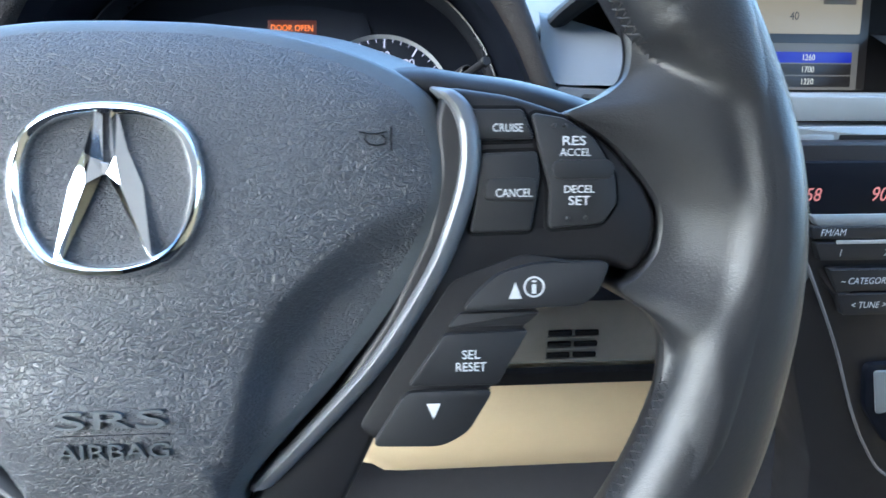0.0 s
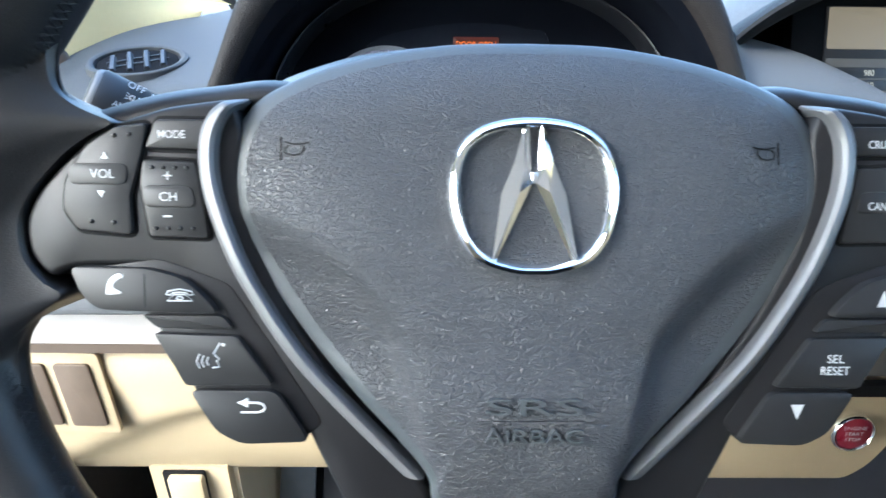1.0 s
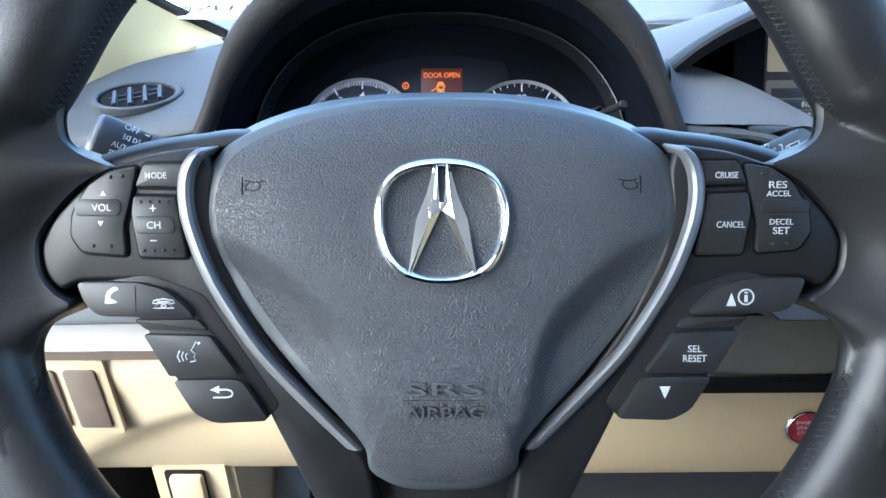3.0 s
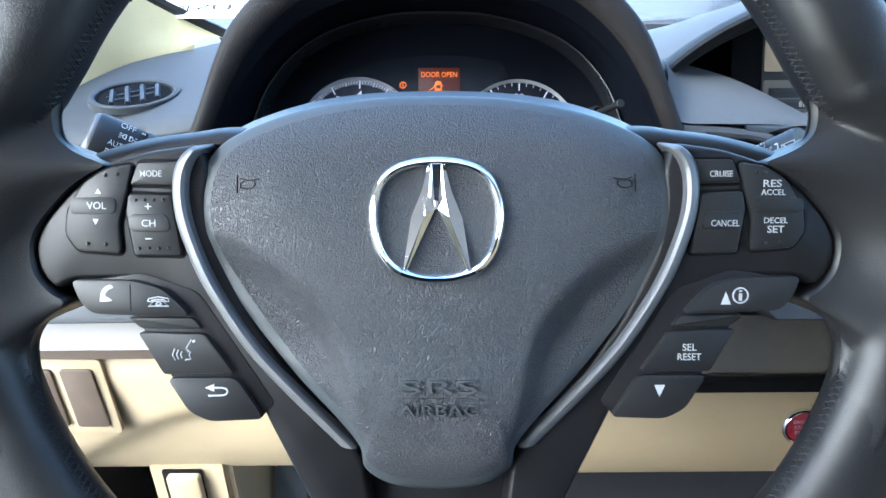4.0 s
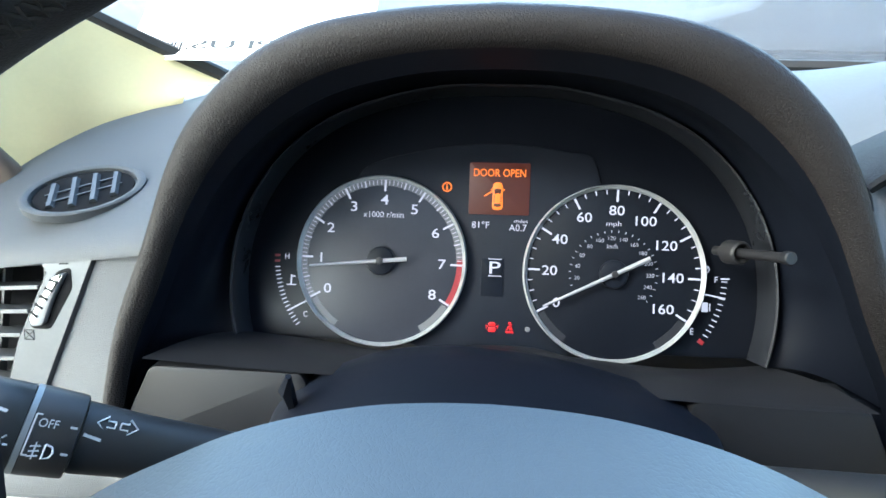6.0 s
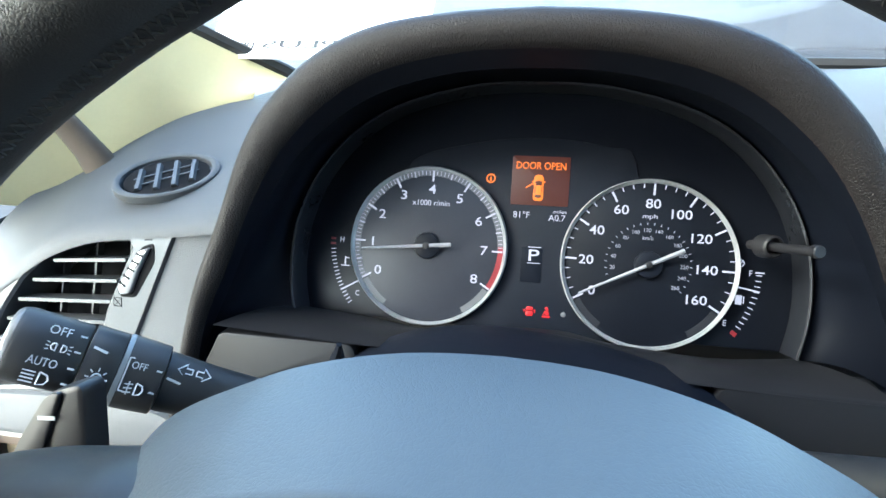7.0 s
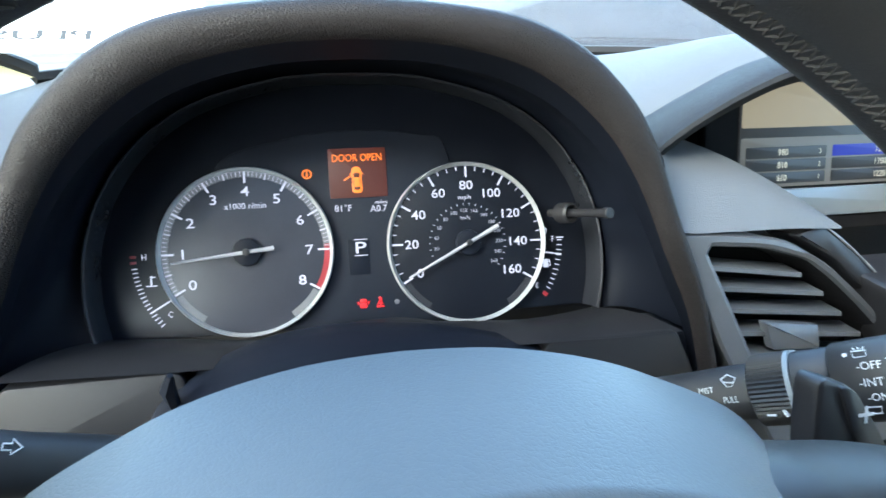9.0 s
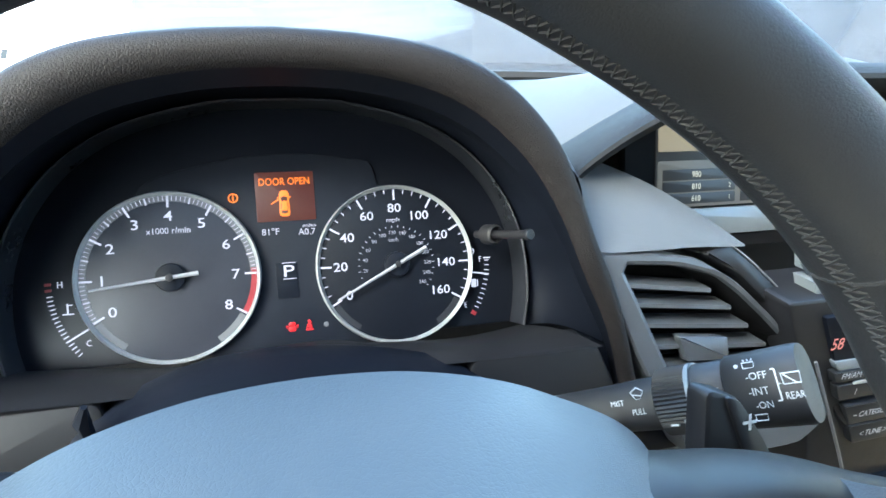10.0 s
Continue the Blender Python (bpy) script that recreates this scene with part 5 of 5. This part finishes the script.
def stalk_right():
    m, ln = stalk_frame((0.1004, 0.5801, 0.8766), (0.1988, 0.4661, 0.9925), (-0.005, 0.338, 1.1333))
    m = m @ Matrix.Translation((ln - 0.058, 0, 0)) @ Matrix.Scale(0.9, 4) @ Matrix.Translation((0.058, 0, 0))
    ob = thing("wiper_stalk", m, "black wiper stalk with white lettering and ribbed ring", "stalk")
    # paler end again, for light on the knob
    part("knob_end", barrel([(-5.0, 11.5, 8), (-5.6, 13.6, 10.6), (-7, 15.4, 12.4), (-9, 16.2, 13.2)]), FRAME, ob, "end cap of the knob, coloured pale for sunlight")
    part("knob", barrel([(-3.5, 17.4, 13.2), (-6, 18.0, 13.8), (-35, 17.4, 13.2), (-36, 16.6, 12.4)]), BUTTON, ob)
    part("collar", barrel([(-36.4, 15.8, 11.8), (-37, 16.2, 12.2), (-51.6, 16.0, 12.0), (-52, 15.6, 11.6)]), BUTTON, ob)
    part("ring_edge", barrel([(-52.1, 17.0, 12.8), (-54.3, 17.0, 12.8)]), STACK, ob, "pale ring edge")
    n = 96
    loops = []
    for x, k in ((-54.4, 1.0), (-71, 1.0), (-71.8, 0.95)):
        loops.append([Vector((x, math.cos(2 * math.pi * i / n) * (16.9 if i % 2 else 16.0) * k, math.sin(2 * math.pi * i / n) * (12.8 if i % 2 else 12.1) * k)) * MM for i in range(n)])
    bm = bmesh.new()
    rings(bm, loops)
    part("ribbed_ring", bm, BUTTON, ob, "ribbed turning ring", smooth=False)
    part("arm", barrel([(-72.2, 13.4, 10.4), (-74, 13.6, 10.6), (-110, 12.4, 10), (-212, 11, 9)]), BUTTON, ob)
    text("-OFF", -20.4, 5.8, 3.2, 13.4, WHITE, ob, w=8.94)
    text("-INT", -20.8, -1.0, 3.2, 13.9, WHITE, ob, w=8.6)
    text("-ON", -20.0, -7.0, 3.0, 13.7, WHITE, ob, w=7.22)
    text("REAR", -6.6, -4.4, 3.0, 13.6, WHITE, ob, w=7.57)
    text("MIST", -92.5, 2.2, 2.89, 10.3, WHITE, ob, w=7.57)
    text("PULL", -81.0, -3.2, 3.02, 10.5, WHITE, ob, w=7.22)
    bm = bmesh.new()
    bar(bm, -46, 2.6, -38.5, 2.6, 1.1, 11.7, 12.4)
    for a in ((-12.4, 7.6, -12.4, -6.0), (-12.4, 7.6, -14.0, 7.6), (-12.4, -6.0, -14.0, -6.0), (-12.4, 1.0, -11.2, 1.0)):
        bar(bm, *a, 0.6, 13.2, 13.8)
    plate(circle(-28.4, 11.0, 0.9, 12), 10.9, 12.3, 0.1, bm)
    part("scale_mark", bm, WHITE, ob)
    bm = bmesh.new()
    loop_line(bm, ((-0.9, -1), (-1, 1), (1, 1), (0.9, -1), (-0.9, -1)), -6.6, 2.8, 13.6, 3.8, 2.3)
    bar(bm, -9.4, 4.6, -4.8, 0.6, 0.6, 13.5, 13.9)
    part("rear_wiper_symbol", bm, WHITE, ob)
    for y, z in ((10.8, 12.0), (-12.2, 12.0)):
        bm = bmesh.new()
        loop_line(bm, ((-0.9, -1), (-1, 1), (1, 1), (0.9, -1), (-0.9, -1)), -23.0, y, z, 2.6, 1.3, 0.0003)
        for k in (-1, 0, 1):
            bar(bm, -23 + k * 1.5, y + 1.9, -23 + k * 2.0, y + 2.8, 0.4, z - 1.2, z - 0.4)
        part("washer_symbol", bm, WHITE, ob)
    bm = bmesh.new()
    loop_line(bm, ((-3.6, 1.2), (0, 3.2), (3.6, 1.2), (1.4, -2.6), (-1.4, -2.6), (-3.6, 1.2)), -80.5, 5.6, 10.1)
    bar(bm, -83, 5.4, -78.4, 4.6, 0.6, 9.8, 10.4)
    part("wash_symbol", bm, WHITE, ob)
    bm = bmesh.new()
    bar(bm, -66, -11.5, -62, -11.8, 0.9, 9, 10.4)
    bar(bm, -58.5, -9.5, -57, -12.5, 1.4, 9, 10.4)
    part("speed_mark", bm, WHITE, ob)


def column():
    rows = []
    prof = curve_through([(-122, -60), (-117, -9), (-89, 12), (-53, 27), (-7, 31), (49, 23), (104, 3), (122, -20), (124, -60)], 5)
    for y, s, dz in ((0.625, 1.0, -0.012), (0.612, 1.0, -0.003), (0.60, 1.0, 0.0), (0.57, 0.97, 0.004), (0.53, 0.9, 0.004), (0.48, 0.8, 0.0), (0.455, 0.7, -0.008)):
        rows.append([Vector((p.x * s * MM, y, 0.900 + dz + (p.y * s) * MM)) for p in prof])
    ob = thing("column_cover", pose(0, 0, 0), "dark plastic cover round the steering column", "column cover")
    part("upper_shell", sheet(rows), SMOOTH, ob)
    rows = []
    low = curve_through([(-122, -60), (-100, -100), (-40, -120), (0, -124), (40, -120), (100, -100), (124, -60)], 5)
    for y, s in ((0.66, 1.0), (0.58, 0.97), (0.48, 0.8)):
        rows.append([Vector((p.x * s * MM, y, 0.900 + p.y * s * MM)) for p in low])
    part("lower_shell", sheet(rows), SMOOTH, ob)
    bm = tube(bmesh.new(), [(-0.100, 0.585, 0.905), (-0.100, 0.58, 0.922), (-0.096, 0.576, 0.934)], [0.003, 0.004, 0.0015], 6)
    part("lever_tab", bm, SMOOTH, ob)


def resample(q, k=64):
    """k points spaced evenly along a closed outline."""
    seg = [(q[(i + 1) % len(q)] - q[i]).length for i in range(len(q))]
    tot, out = sum(seg), []
    i, acc = 0, 0.0
    for j in range(k):
        t = tot * j / k
        while acc + seg[i] < t:
            acc += seg[i]
            i += 1
        out.append(q[i].lerp(q[(i + 1) % len(q)], (t - acc) / max(seg[i], 1e-6)))
    return out


def vent_right():
    m = tilted(0, 0.615, 0.966, 20)
    ob = thing("centre_vent", m, "dark grey framed centre air vent with horizontal slats", "air vent")
    o = rounded([Vector(p) for p in ((181, 3), (222, 0.5), (256, -5), (288, -23), (328, -59), (356, -96), (378, -132), (350, -150), (262, -150), (216, -73))], 6, 4)
    hole = rounded([Vector(p) for p in ((201, -6), (242, -10), (273, -19), (292, -32.5), (312, -50), (335, -72), (348, -96), (318, -102), (248, -100), (235, -73), (213, -29))], 5, 4)
    a, b = resample(o), resample(hole)
    loops = [[Vector((p.x, p.y, n)) * MM for p in q] for q, n in ((a, -30), (a, -2), (inset(a, 1.5), 0), (inset(b, -3.5), 0.3), (inset(b, -1), -1.0), (b, -5))]
    bm = bmesh.new()
    rings(bm, loops, False, False)
    part("frame", bm, FRAME_DARK, ob, smooth=False)
    # duct walls split off in black, which stands in for their shade
    bm = bmesh.new()
    rings(bm, [[Vector((p.x, p.y, n)) * MM for p in q] for q, n in ((b, -4.9), (inset(b, 1), -40))], False, True)
    part("duct", bm, GAP, ob, "inside of the duct, coloured black for its shade", smooth=False)
    o = rounded([Vector(p) for p in ((262, -3), (281, 2.5), (309, -18.5), (351, -58.6), (391, -110), (412, -140), (400, -150), (385, -135), (361, -95), (333, -57), (292, -20))], 4, 4)
    part("outer_strip", plate(o, -30, -1.0, 2.0), PANEL, ob, "satin grey outer strip of the vent surround")
    for i, (x0, x1, y) in enumerate(((209, 272, -20.5), (216, 289, -34), (223, 304, -48.5), (230, 320, -64), (240, 333, -80))):
        bm = bmesh.new()
        rings(bm, [[Vector((x0 + s * (x1 - x0), y - 9 * s + dy, n)) * MM for s, dy, n in ((0, -1.4, -5), (1, -1.4, -5), (1, 3.4, -22), (0, 3.4, -22))], [Vector((x0 + s * (x1 - x0), y - 9 * s + dy, n)) * MM for s, dy, n in ((0, 1.4, -5), (1, 1.4, -5), (1, 4.6, -22), (0, 4.6, -22))]])
        part("slat", bm, FRAME, ob)
    part("tab", plate(rounded([(245, -57), (284, -62), (286, -78), (252, -76)], 2), -8, -1, 1.5), FRAME_DARK, ob)
    line = curve_through([(281, 2.9, -1.4), (309, -18.1, -1.4), (351, -58.2, -1.4), (391, -109.6, -1.4), (412, -139, -2)], 5)
    part("edge_line", tube(bmesh.new(), [p * MM for p in line], 0.0007, 8), SILVER, ob, "thin silver edge line")
    part("back", plate(inset(b, 2), -42, -38, 0.2), GAP, ob)


def vent_left():
    m = tilted(0, 0.651, 0.959, 20)
    ob = thing("side_vent", m, "blue-grey framed side air vent with horizontal slats", "air vent")
    o = rounded([Vector(p) for p in ((-232, -1), (-250, -2), (-294, -7), (-331, -19.5), (-361, -38), (-382, -52), (-400, -70), (-420, -110), (-424, -140), (-278, -126), (-272, -90))], 6, 4)
    hole = rounded([Vector(p) for p in ((-265, -12.5), (-299, -16), (-331, -24), (-357, -46), (-374, -68), (-391, -96), (-401, -122), (-396, -130), (-310, -120), (-300, -95), (-290, -62))], 5, 4)
    a, b = resample(o), resample(hole)
    loops = [[Vector((p.x, p.y, n)) * MM for p in q] for q, n in ((a, -30), (a, -2), (inset(a, 1.5), 0), (inset(b, -2), 0.4), (b, -1.5), (inset(b, 1), -45))]
    bm = bmesh.new()
    rings(bm, loops, False, True)
    part("frame", bm, FRAME, ob)
    part("recess", plate(inset(b, 1.5), -46, -40, 0.1), GAP, ob)
    for i in range(7):
        y = -27 - 15.3 * i
        x0 = table([(-120, -303), (-60, -290), (-20, -272)], y)
        x1 = table([(-130, -400), (-96, -389), (-68, -372), (-46, -355), (-24, -329)], y)
        bm = bmesh.new()
        rings(bm, [[Vector((x0 + s * (x1 - x0), y - 4 * s + dy, n)) * MM for s, dy, n in ((0, -1.2, -3), (1, -1.2, -3), (1, 1.2, -3), (0, 1.2, -3))], [Vector((x0 + s * (x1 - x0), y - 4 * s + dy, n)) * MM for s, dy, n in ((0, -1.0, -22), (1, -1.0, -22), (1, 0.4, -22), (0, 0.4, -22))]])
        part("slat", bm, FRAME, ob)
    for x in (-290, -318, -345):
        part("fin", bar(bmesh.new(), x + 4, -18, x - 12, -118, 1.6, -30, -24), SLAT, ob)
    well = part("thumbwheel_well", plate(rounded([(-250, -13), (-259, -16), (-280, -46), (-278, -52), (-266, -52), (-250, -26)], 3), -1, 0.5, 0.2), GAP, ob)
    wheel = part("thumbwheel", plate(rounded([(-252, -16), (-260, -19), (-277, -45), (-275.5, -50), (-268, -48.5), (-262, -34)], 2), -1, 4, 1.5), RING, ob, "pale notched thumbwheel")
    for i in range(5):
        part("notch", bar(bmesh.new(), -256 - 3.6 * i, -22 - 5.4 * i, -261 - 3.6 * i, -20.5 - 5.0 * i, 1.5, 3.8, 4.3), SMOOTH, wheel)
    for i in range(4):
        part("flow_mark", bar(bmesh.new(), -249 - 0.7 * i, -5 - 2.0 * i, -255 - 0.7 * i, -5.4 - 2.0 * i, 0.9, 0, 0.3), SMOOTH, ob)
    bm = tube(bmesh.new(), [Vector((-280 + a, -56 + b, 0.3)) * MM for a, b in ((-3, -3), (3, -3), (3, 3), (-3, 3), (-3, -3), (3, 3), (3, -3), (-3, 3))], 0.0004, 4)
    part("shut_symbol", bm, SMOOTH, ob)


def dash_faces():
    """The faces of the dashboard beside and below the vents."""
    m = tilted(0, 0.651, 0.959, 20)
    ob = thing("dashboard_face", m, "blue-grey grained vinyl dashboard face beside the side vent", "dashboard", kind="structure")
    part("cheek", plate(rounded([(-240, 1.5), (-194, 4), (-190, -150), (-300, -150), (-274, -90)], 3), -40, -2.5, 2), DASH, ob)
    part("ledge", plate(rounded([(-460, -136), (-276, -124), (-204, -146), (-204, -162), (-460, -164)], 6), -40, 6, 5), DASH, ob)
    m = tilted(0, 0.615, 0.966, 20)
    ob = thing("dashboard_face", m, "dark plastic dashboard face behind the wiper stalk", "dashboard", kind="structure")
    part("panel", plate(rounded([(150, -60), (205, -60), (262, -140), (340, -150), (340, -152), (150, -152)], 6), -50, -28, 2), SMOOTH, ob)


def oval_vent():
    m = Matrix.Translation((-0.260, 0.689, 0.9785)) @ pose(0, 0, 0, 21, -3, 30)
    ob = thing("demister_vent", m, "oval grey demister outlet with three fins in the dashboard top", "air vent")
    el = lambda r: [Vector((34 * r * math.cos(2 * math.pi * i / 56), 20 * r * math.sin(2 * math.pi * i / 56))) for i in range(56)]
    bm = bmesh.new()
    rings(bm, [[Vector((p.x, p.y, n)) * MM for p in el(r)] for r, n in ((1.09, -6), (1.08, 0.0), (1.03, 0.9), (0.97, 0.8), (0.92, 0.0), (0.88, -8))], False, False)
    part("rim", bm, DASH, ob)
    part("well", plate(el(0.86), -10, -1.6, 0.1), GAP, ob)
    for x in (-18, -6, 6, 18):
        h = 12.5 * math.sqrt(max(0, 1 - (x / 29) ** 2))
        bm = bmesh.new()
        rings(bm, [[Vector((x - 2 + a, -h, n)) * MM for a, n in ((-4, -5), (4, -5), (1.2, 1.0), (-1.2, 1.0))], [Vector((x + 2 + a, h, n)) * MM for a, n in ((-4, -5), (4, -5), (1.2, 1.0), (-1.2, 1.0))]])
        part("fin", bm, FRAME, ob, smooth=False)
    for y0, y1 in ((-5, 0), (2, 7)):
        part("wire", bar(bmesh.new(), -22, y0, 22, y1, 0.9, -2.0, -0.6), SLAT, ob)


# ---- below the dashboard ----
def knee():
    ob = thing("knee_panel", pose(0, 0, 0), "beige lower dashboard panel under the steering wheel", "dash panel")
    xs = [-0.62 + 0.02 * i for i in range(53)]
    face = [(0.532, 0.690), (0.545, 0.678), (0.57, 0.664), (0.60, 0.652), (0.64, 0.643), (0.68, 0.640), (0.72, 0.637), (0.752, 0.645), (0.785, 0.655), (0.80, 0.668)]
    rows = []
    for k in range(31):
        z = 0.80 - 0.268 * k / 30
        row = []
        for x in xs:
            brim = table([(-0.62, 0.50), (-0.40, 0.595), (-0.345, 0.630), (-0.30, 0.656), (-0.247, 0.675), (-0.17, 0.683), (-0.05, 0.67), (0.1, 0.50)], x)
            row.append(Vector((x, table(face, z) + 0.014 * smooth(0.002, 0.022, brim - z), z)))
        rows.append(row)
    part("panel", sheet(rows), BEIGE, ob)
    rows = [[Vector((x, y, z + 0.006)) for x in [-0.60 + 0.03 * i for i in range(13)]] for y, z in ((0.66, 0.840), (0.632, 0.825), (0.626, 0.79), (0.630, 0.748))]
    part("upper_band", sheet(rows), STRIPE, ob, "pale glossy trim band")
    rows = [[Vector((x, y, z)) for x in [-0.60 + 0.03 * i for i in range(13)]] for y, z in ((0.636, 0.756), (0.630, 0.753), (0.630, 0.744), (0.639, 0.740))]
    part("brown_strip", sheet(rows), BROWN, ob)
    rows = [[Vector((x, y, z)) for x in [0.10 + 0.03 * i for i in range(12)]] for y, z in ((0.66, 0.86), (0.628, 0.80), (0.626, 0.765), (0.628, 0.725))]
    part("grey_panel", sheet(rows), PANEL_GREY, ob, "dark grey panel beside the column")
    # the shade under the grey panel, put in as a black strip
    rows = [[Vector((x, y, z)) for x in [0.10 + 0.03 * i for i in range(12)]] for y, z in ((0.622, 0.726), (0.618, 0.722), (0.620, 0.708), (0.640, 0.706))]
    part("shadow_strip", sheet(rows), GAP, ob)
    m = tilted(0.226, 0.622, 0.748, 4)
    for j in range(3):
        for i in range(2):
            o = rounded([Vector((x, y)) for x, y in ((-22 + 23 * i, 10 - 11 * j), (-2 + 23 * i, 10 - 11 * j), (-2 + 23 * i, 14.5 - 11 * j), (-22 + 23 * i, 14.5 - 11 * j))], 1)
            part("grille_slot", plate(o, -2, 0.4, 0.2), GAP, ob, m=m)
        part("grille_bar", bar(bmesh.new(), -22.5, 8.5 - 11 * j, 21.5, 8.5 - 11 * j, 1.6, -1, 1.2), PANEL_GREY, ob, m=m)
    m = tilted(-0.343, 0.634, 0.700, 2)
    bm = plate(rounded([(-66, -44), (24, -48), (20, 40), (-66, 42)], 5), -3, 1.2, 0.8)
    g = part("switch_bezel", bm, BEIGE, ob)
    g.matrix_local = m
    bm = plate(rounded([(-17, -38), (15, -38), (11, 30), (-20, 30)], 4), 0, 4, 1.2)
    g = part("blank_switch", bm, BROWN, ob, "brown blank switch cover")
    g.matrix_local = m
    bm = plate(rounded([(-58, -36), (-25, -37), (-28, 30), (-60, 30)], 4), 0, 4, 1.2)
    g = part("blank_switch", bm, BROWN, ob, "brown blank switch cover")
    g.matrix_local = m


def start_button():
    ob = thing("start_button", tilted(0.370, 0.634, 0.653, 5), "dark red engine start button in a chrome ring", "button")
    part("ring", ring_bm(0, 0, 17, 20.5, ((0, -2), (0.1, 2), (0.5, 3.4), (0.9, 2), (1, -2)), 48), CHROME, ob)
    part("cap", plate(circle(0, 0, 17, 40), -2, 2.2, 1.2), RED_BTN, ob)
    for i, s in enumerate(("ENGINE", "START", "STOP")):
        text(s, 0, 6.5 - 6.5 * i, 4.0, 2.3, WHITE, ob, w=(22, 18, 15)[i])


def footwell():
    ob = thing("brake_pedal", tilted(-0.13, 0.80, 0.40, 40), "black rubber brake pedal", "pedal")
    part("pad", plate(rounded([(-50, -30), (50, -30), (50, 30), (-50, 30)], 8), -6, 4, 2), RUBBER, ob)
    part("arm", tube(bmesh.new(), [(0.0, 0.0, -0.006), (0.0, 0.12, -0.03), (0.0, 0.25, -0.03)], 0.009, 8), SMOOTH, ob)
    ob = thing("kick_panel", pose(0, 0, 0), "pale beige side trim of the footwell", "side trim")
    bm = box(-0.344, -0.246, 0.685, 0.95, 0.30, 0.560)
    bmesh.ops.bevel(bm, geom=bm.edges[:], offset=0.008, segments=3, affect="EDGES")
    part("panel", bm, BEIGE, ob)
    m = tilted(-0.300, 0.682, 0.522, 0)
    part("lever_well", plate(rounded([(-24, -44), (22, -44), (22, 26), (-24, 26)], 3), -2, 0.6, 0.2), GAP, ob, m=m)
    lever = part("release_lever", plate(rounded([(-17, -44), (21, -44), (21, 22), (-17, 22)], 4), -2, 9, 3), BEIGE, ob, "beige hood release lever", m=m)
    part("lever_mark", plate(rounded([(-5, -20), (7, -20), (7, -9), (-5, -9)], 1.5), 9, 9.4, 0.1), RUBBER, lever)
    part("lever_picture", plate(rounded([(-2.5, -17.5), (4.5, -17.5), (3.5, -12), (-1.5, -12)], 1), 9.3, 9.6, 0.05), WHITE, lever)
    ob = thing("parking_brake_pedal", tilted(-0.215, 0.80, 0.405, 35), "grey metal parking brake pedal in the footwell", "pedal")
    part("pad", plate(rounded([(-24, -40), (24, -40), (24, 22), (-24, 22)], 6), -6, 2, 2), STACK, ob)
    part("arm", tube(bmesh.new(), [(0.0, 0.0, -0.006), (0.0, 0.08, -0.03), (0.0, 0.16, -0.04)], 0.008, 8), SMOOTH, ob)


# ---- centre stack ----
def centre_stack():
    m = tilted(0.012, 0.5776, 0.9227, 6) @ Matrix.Scale(0.85, 4)
    ob = thing("centre_console", m, "black centre console with silver-edged audio controls", "console")
    part("body", plate(rounded([(350, 20), (640, 20), (640, -420), (500, -420), (480, -300), (440, -200), (400, -70)], 8), -60, -4, 3), PANEL, ob)
    part("upper_strip", plate(rounded([(378, 53), (640, 53), (640, 34), (384, 34)], 3), -36, -16, 0.8), STACK, ob, "pale silver strip")
    part("disc_strip", plate(rounded([(382, 30), (640, 30), (640, 8), (392, 8)], 1), -34, -12, 0.8), STACK, ob, "pale silver strip with disc slot")
    part("disc_slot", plate(rounded([(428, 24), (640, 24), (640, 15), (428, 15)], 1), -13, -11.6, 0.1), GAP, ob)
    part("eject_key", plate(rounded([(392, 24), (424, 24), (424, 14), (394, 14)], 3), -13, -11.7, 0.2), STACK, ob)
    part("display", plate(rounded([(388, 5), (640, 5), (640, -44), (416, -44)], 3), -10, 0, 0.8), SMOOTH, ob)
    text("58", 410, -21.5, 11, 0.1, LCD_RED, ob, bold=1)
    text("90", 466, -21.5, 12, 0.1, LCD_RED, ob, bold=1)
    part("display_edge", plate(rounded([(410, -38), (640, -38), (640, -48), (418, -48)], 3), -6, 2, 1), STACK, ob)
    keys = (([(412, -48), (640, -48), (640, -59), (418, -59)], "FM/AM", 433, -53), ([(420, -62), (640, -62), (640, -78), (428, -78)], "1", 444, -71),
            ([(438, -86), (640, -86), (640, -107), (450, -107)], "~ CATEGORY", 474, -97), ([(451, -109), (640, -109), (640, -130), (462, -130)], "< TUNE >", 483, -120))
    for o, s, x, y in keys:
        part("key", plate(rounded(o, 2), -4, 3, 1), BUTTON, ob)
        text(s, x, y, 6, 3.1, WHITE, ob)
    text("2", 484, -71, 6, 3.1, WHITE, ob)
    part("key_rule", plate(rounded([(438, -60), (640, -60), (640, -63), (438, -63)], 0.6), 2, 3.6, 0.3), RING, ob)
    edge = curve_through([(392, -36), (405, -58), (439, -115), (468, -166), (499, -229), (527, -276), (560, -313), (620, -335)], 6)
    part("edge_line", tube(bmesh.new(), [Vector((p.x, p.y, 0)) * MM for p in edge], 0.0014, 8), SILVER, ob, "thin silver edge line")
    part("shift_gate", plate(rounded([(500, -182), (640, -182), (640, -300), (548, -275), (512, -230)], 10), -8, 2, 2), SMOOTH, ob)
    part("gate_edge", plate(rounded([(508, -188), (640, -188), (640, -206), (524, -236)], 4), 2, 4, 1), STACK, ob)


cabin()
pillars()
window_sheet()
dash_top()
centre_brow()
hood()
cluster()
reset_knob()
column()
vent_right()
vent_left()
dash_faces()
oval_vent()
knee()
centre_stack()
navigation_screen()
steering_wheel()
stalk_left()
stalk_right()
start_button()
footwell()
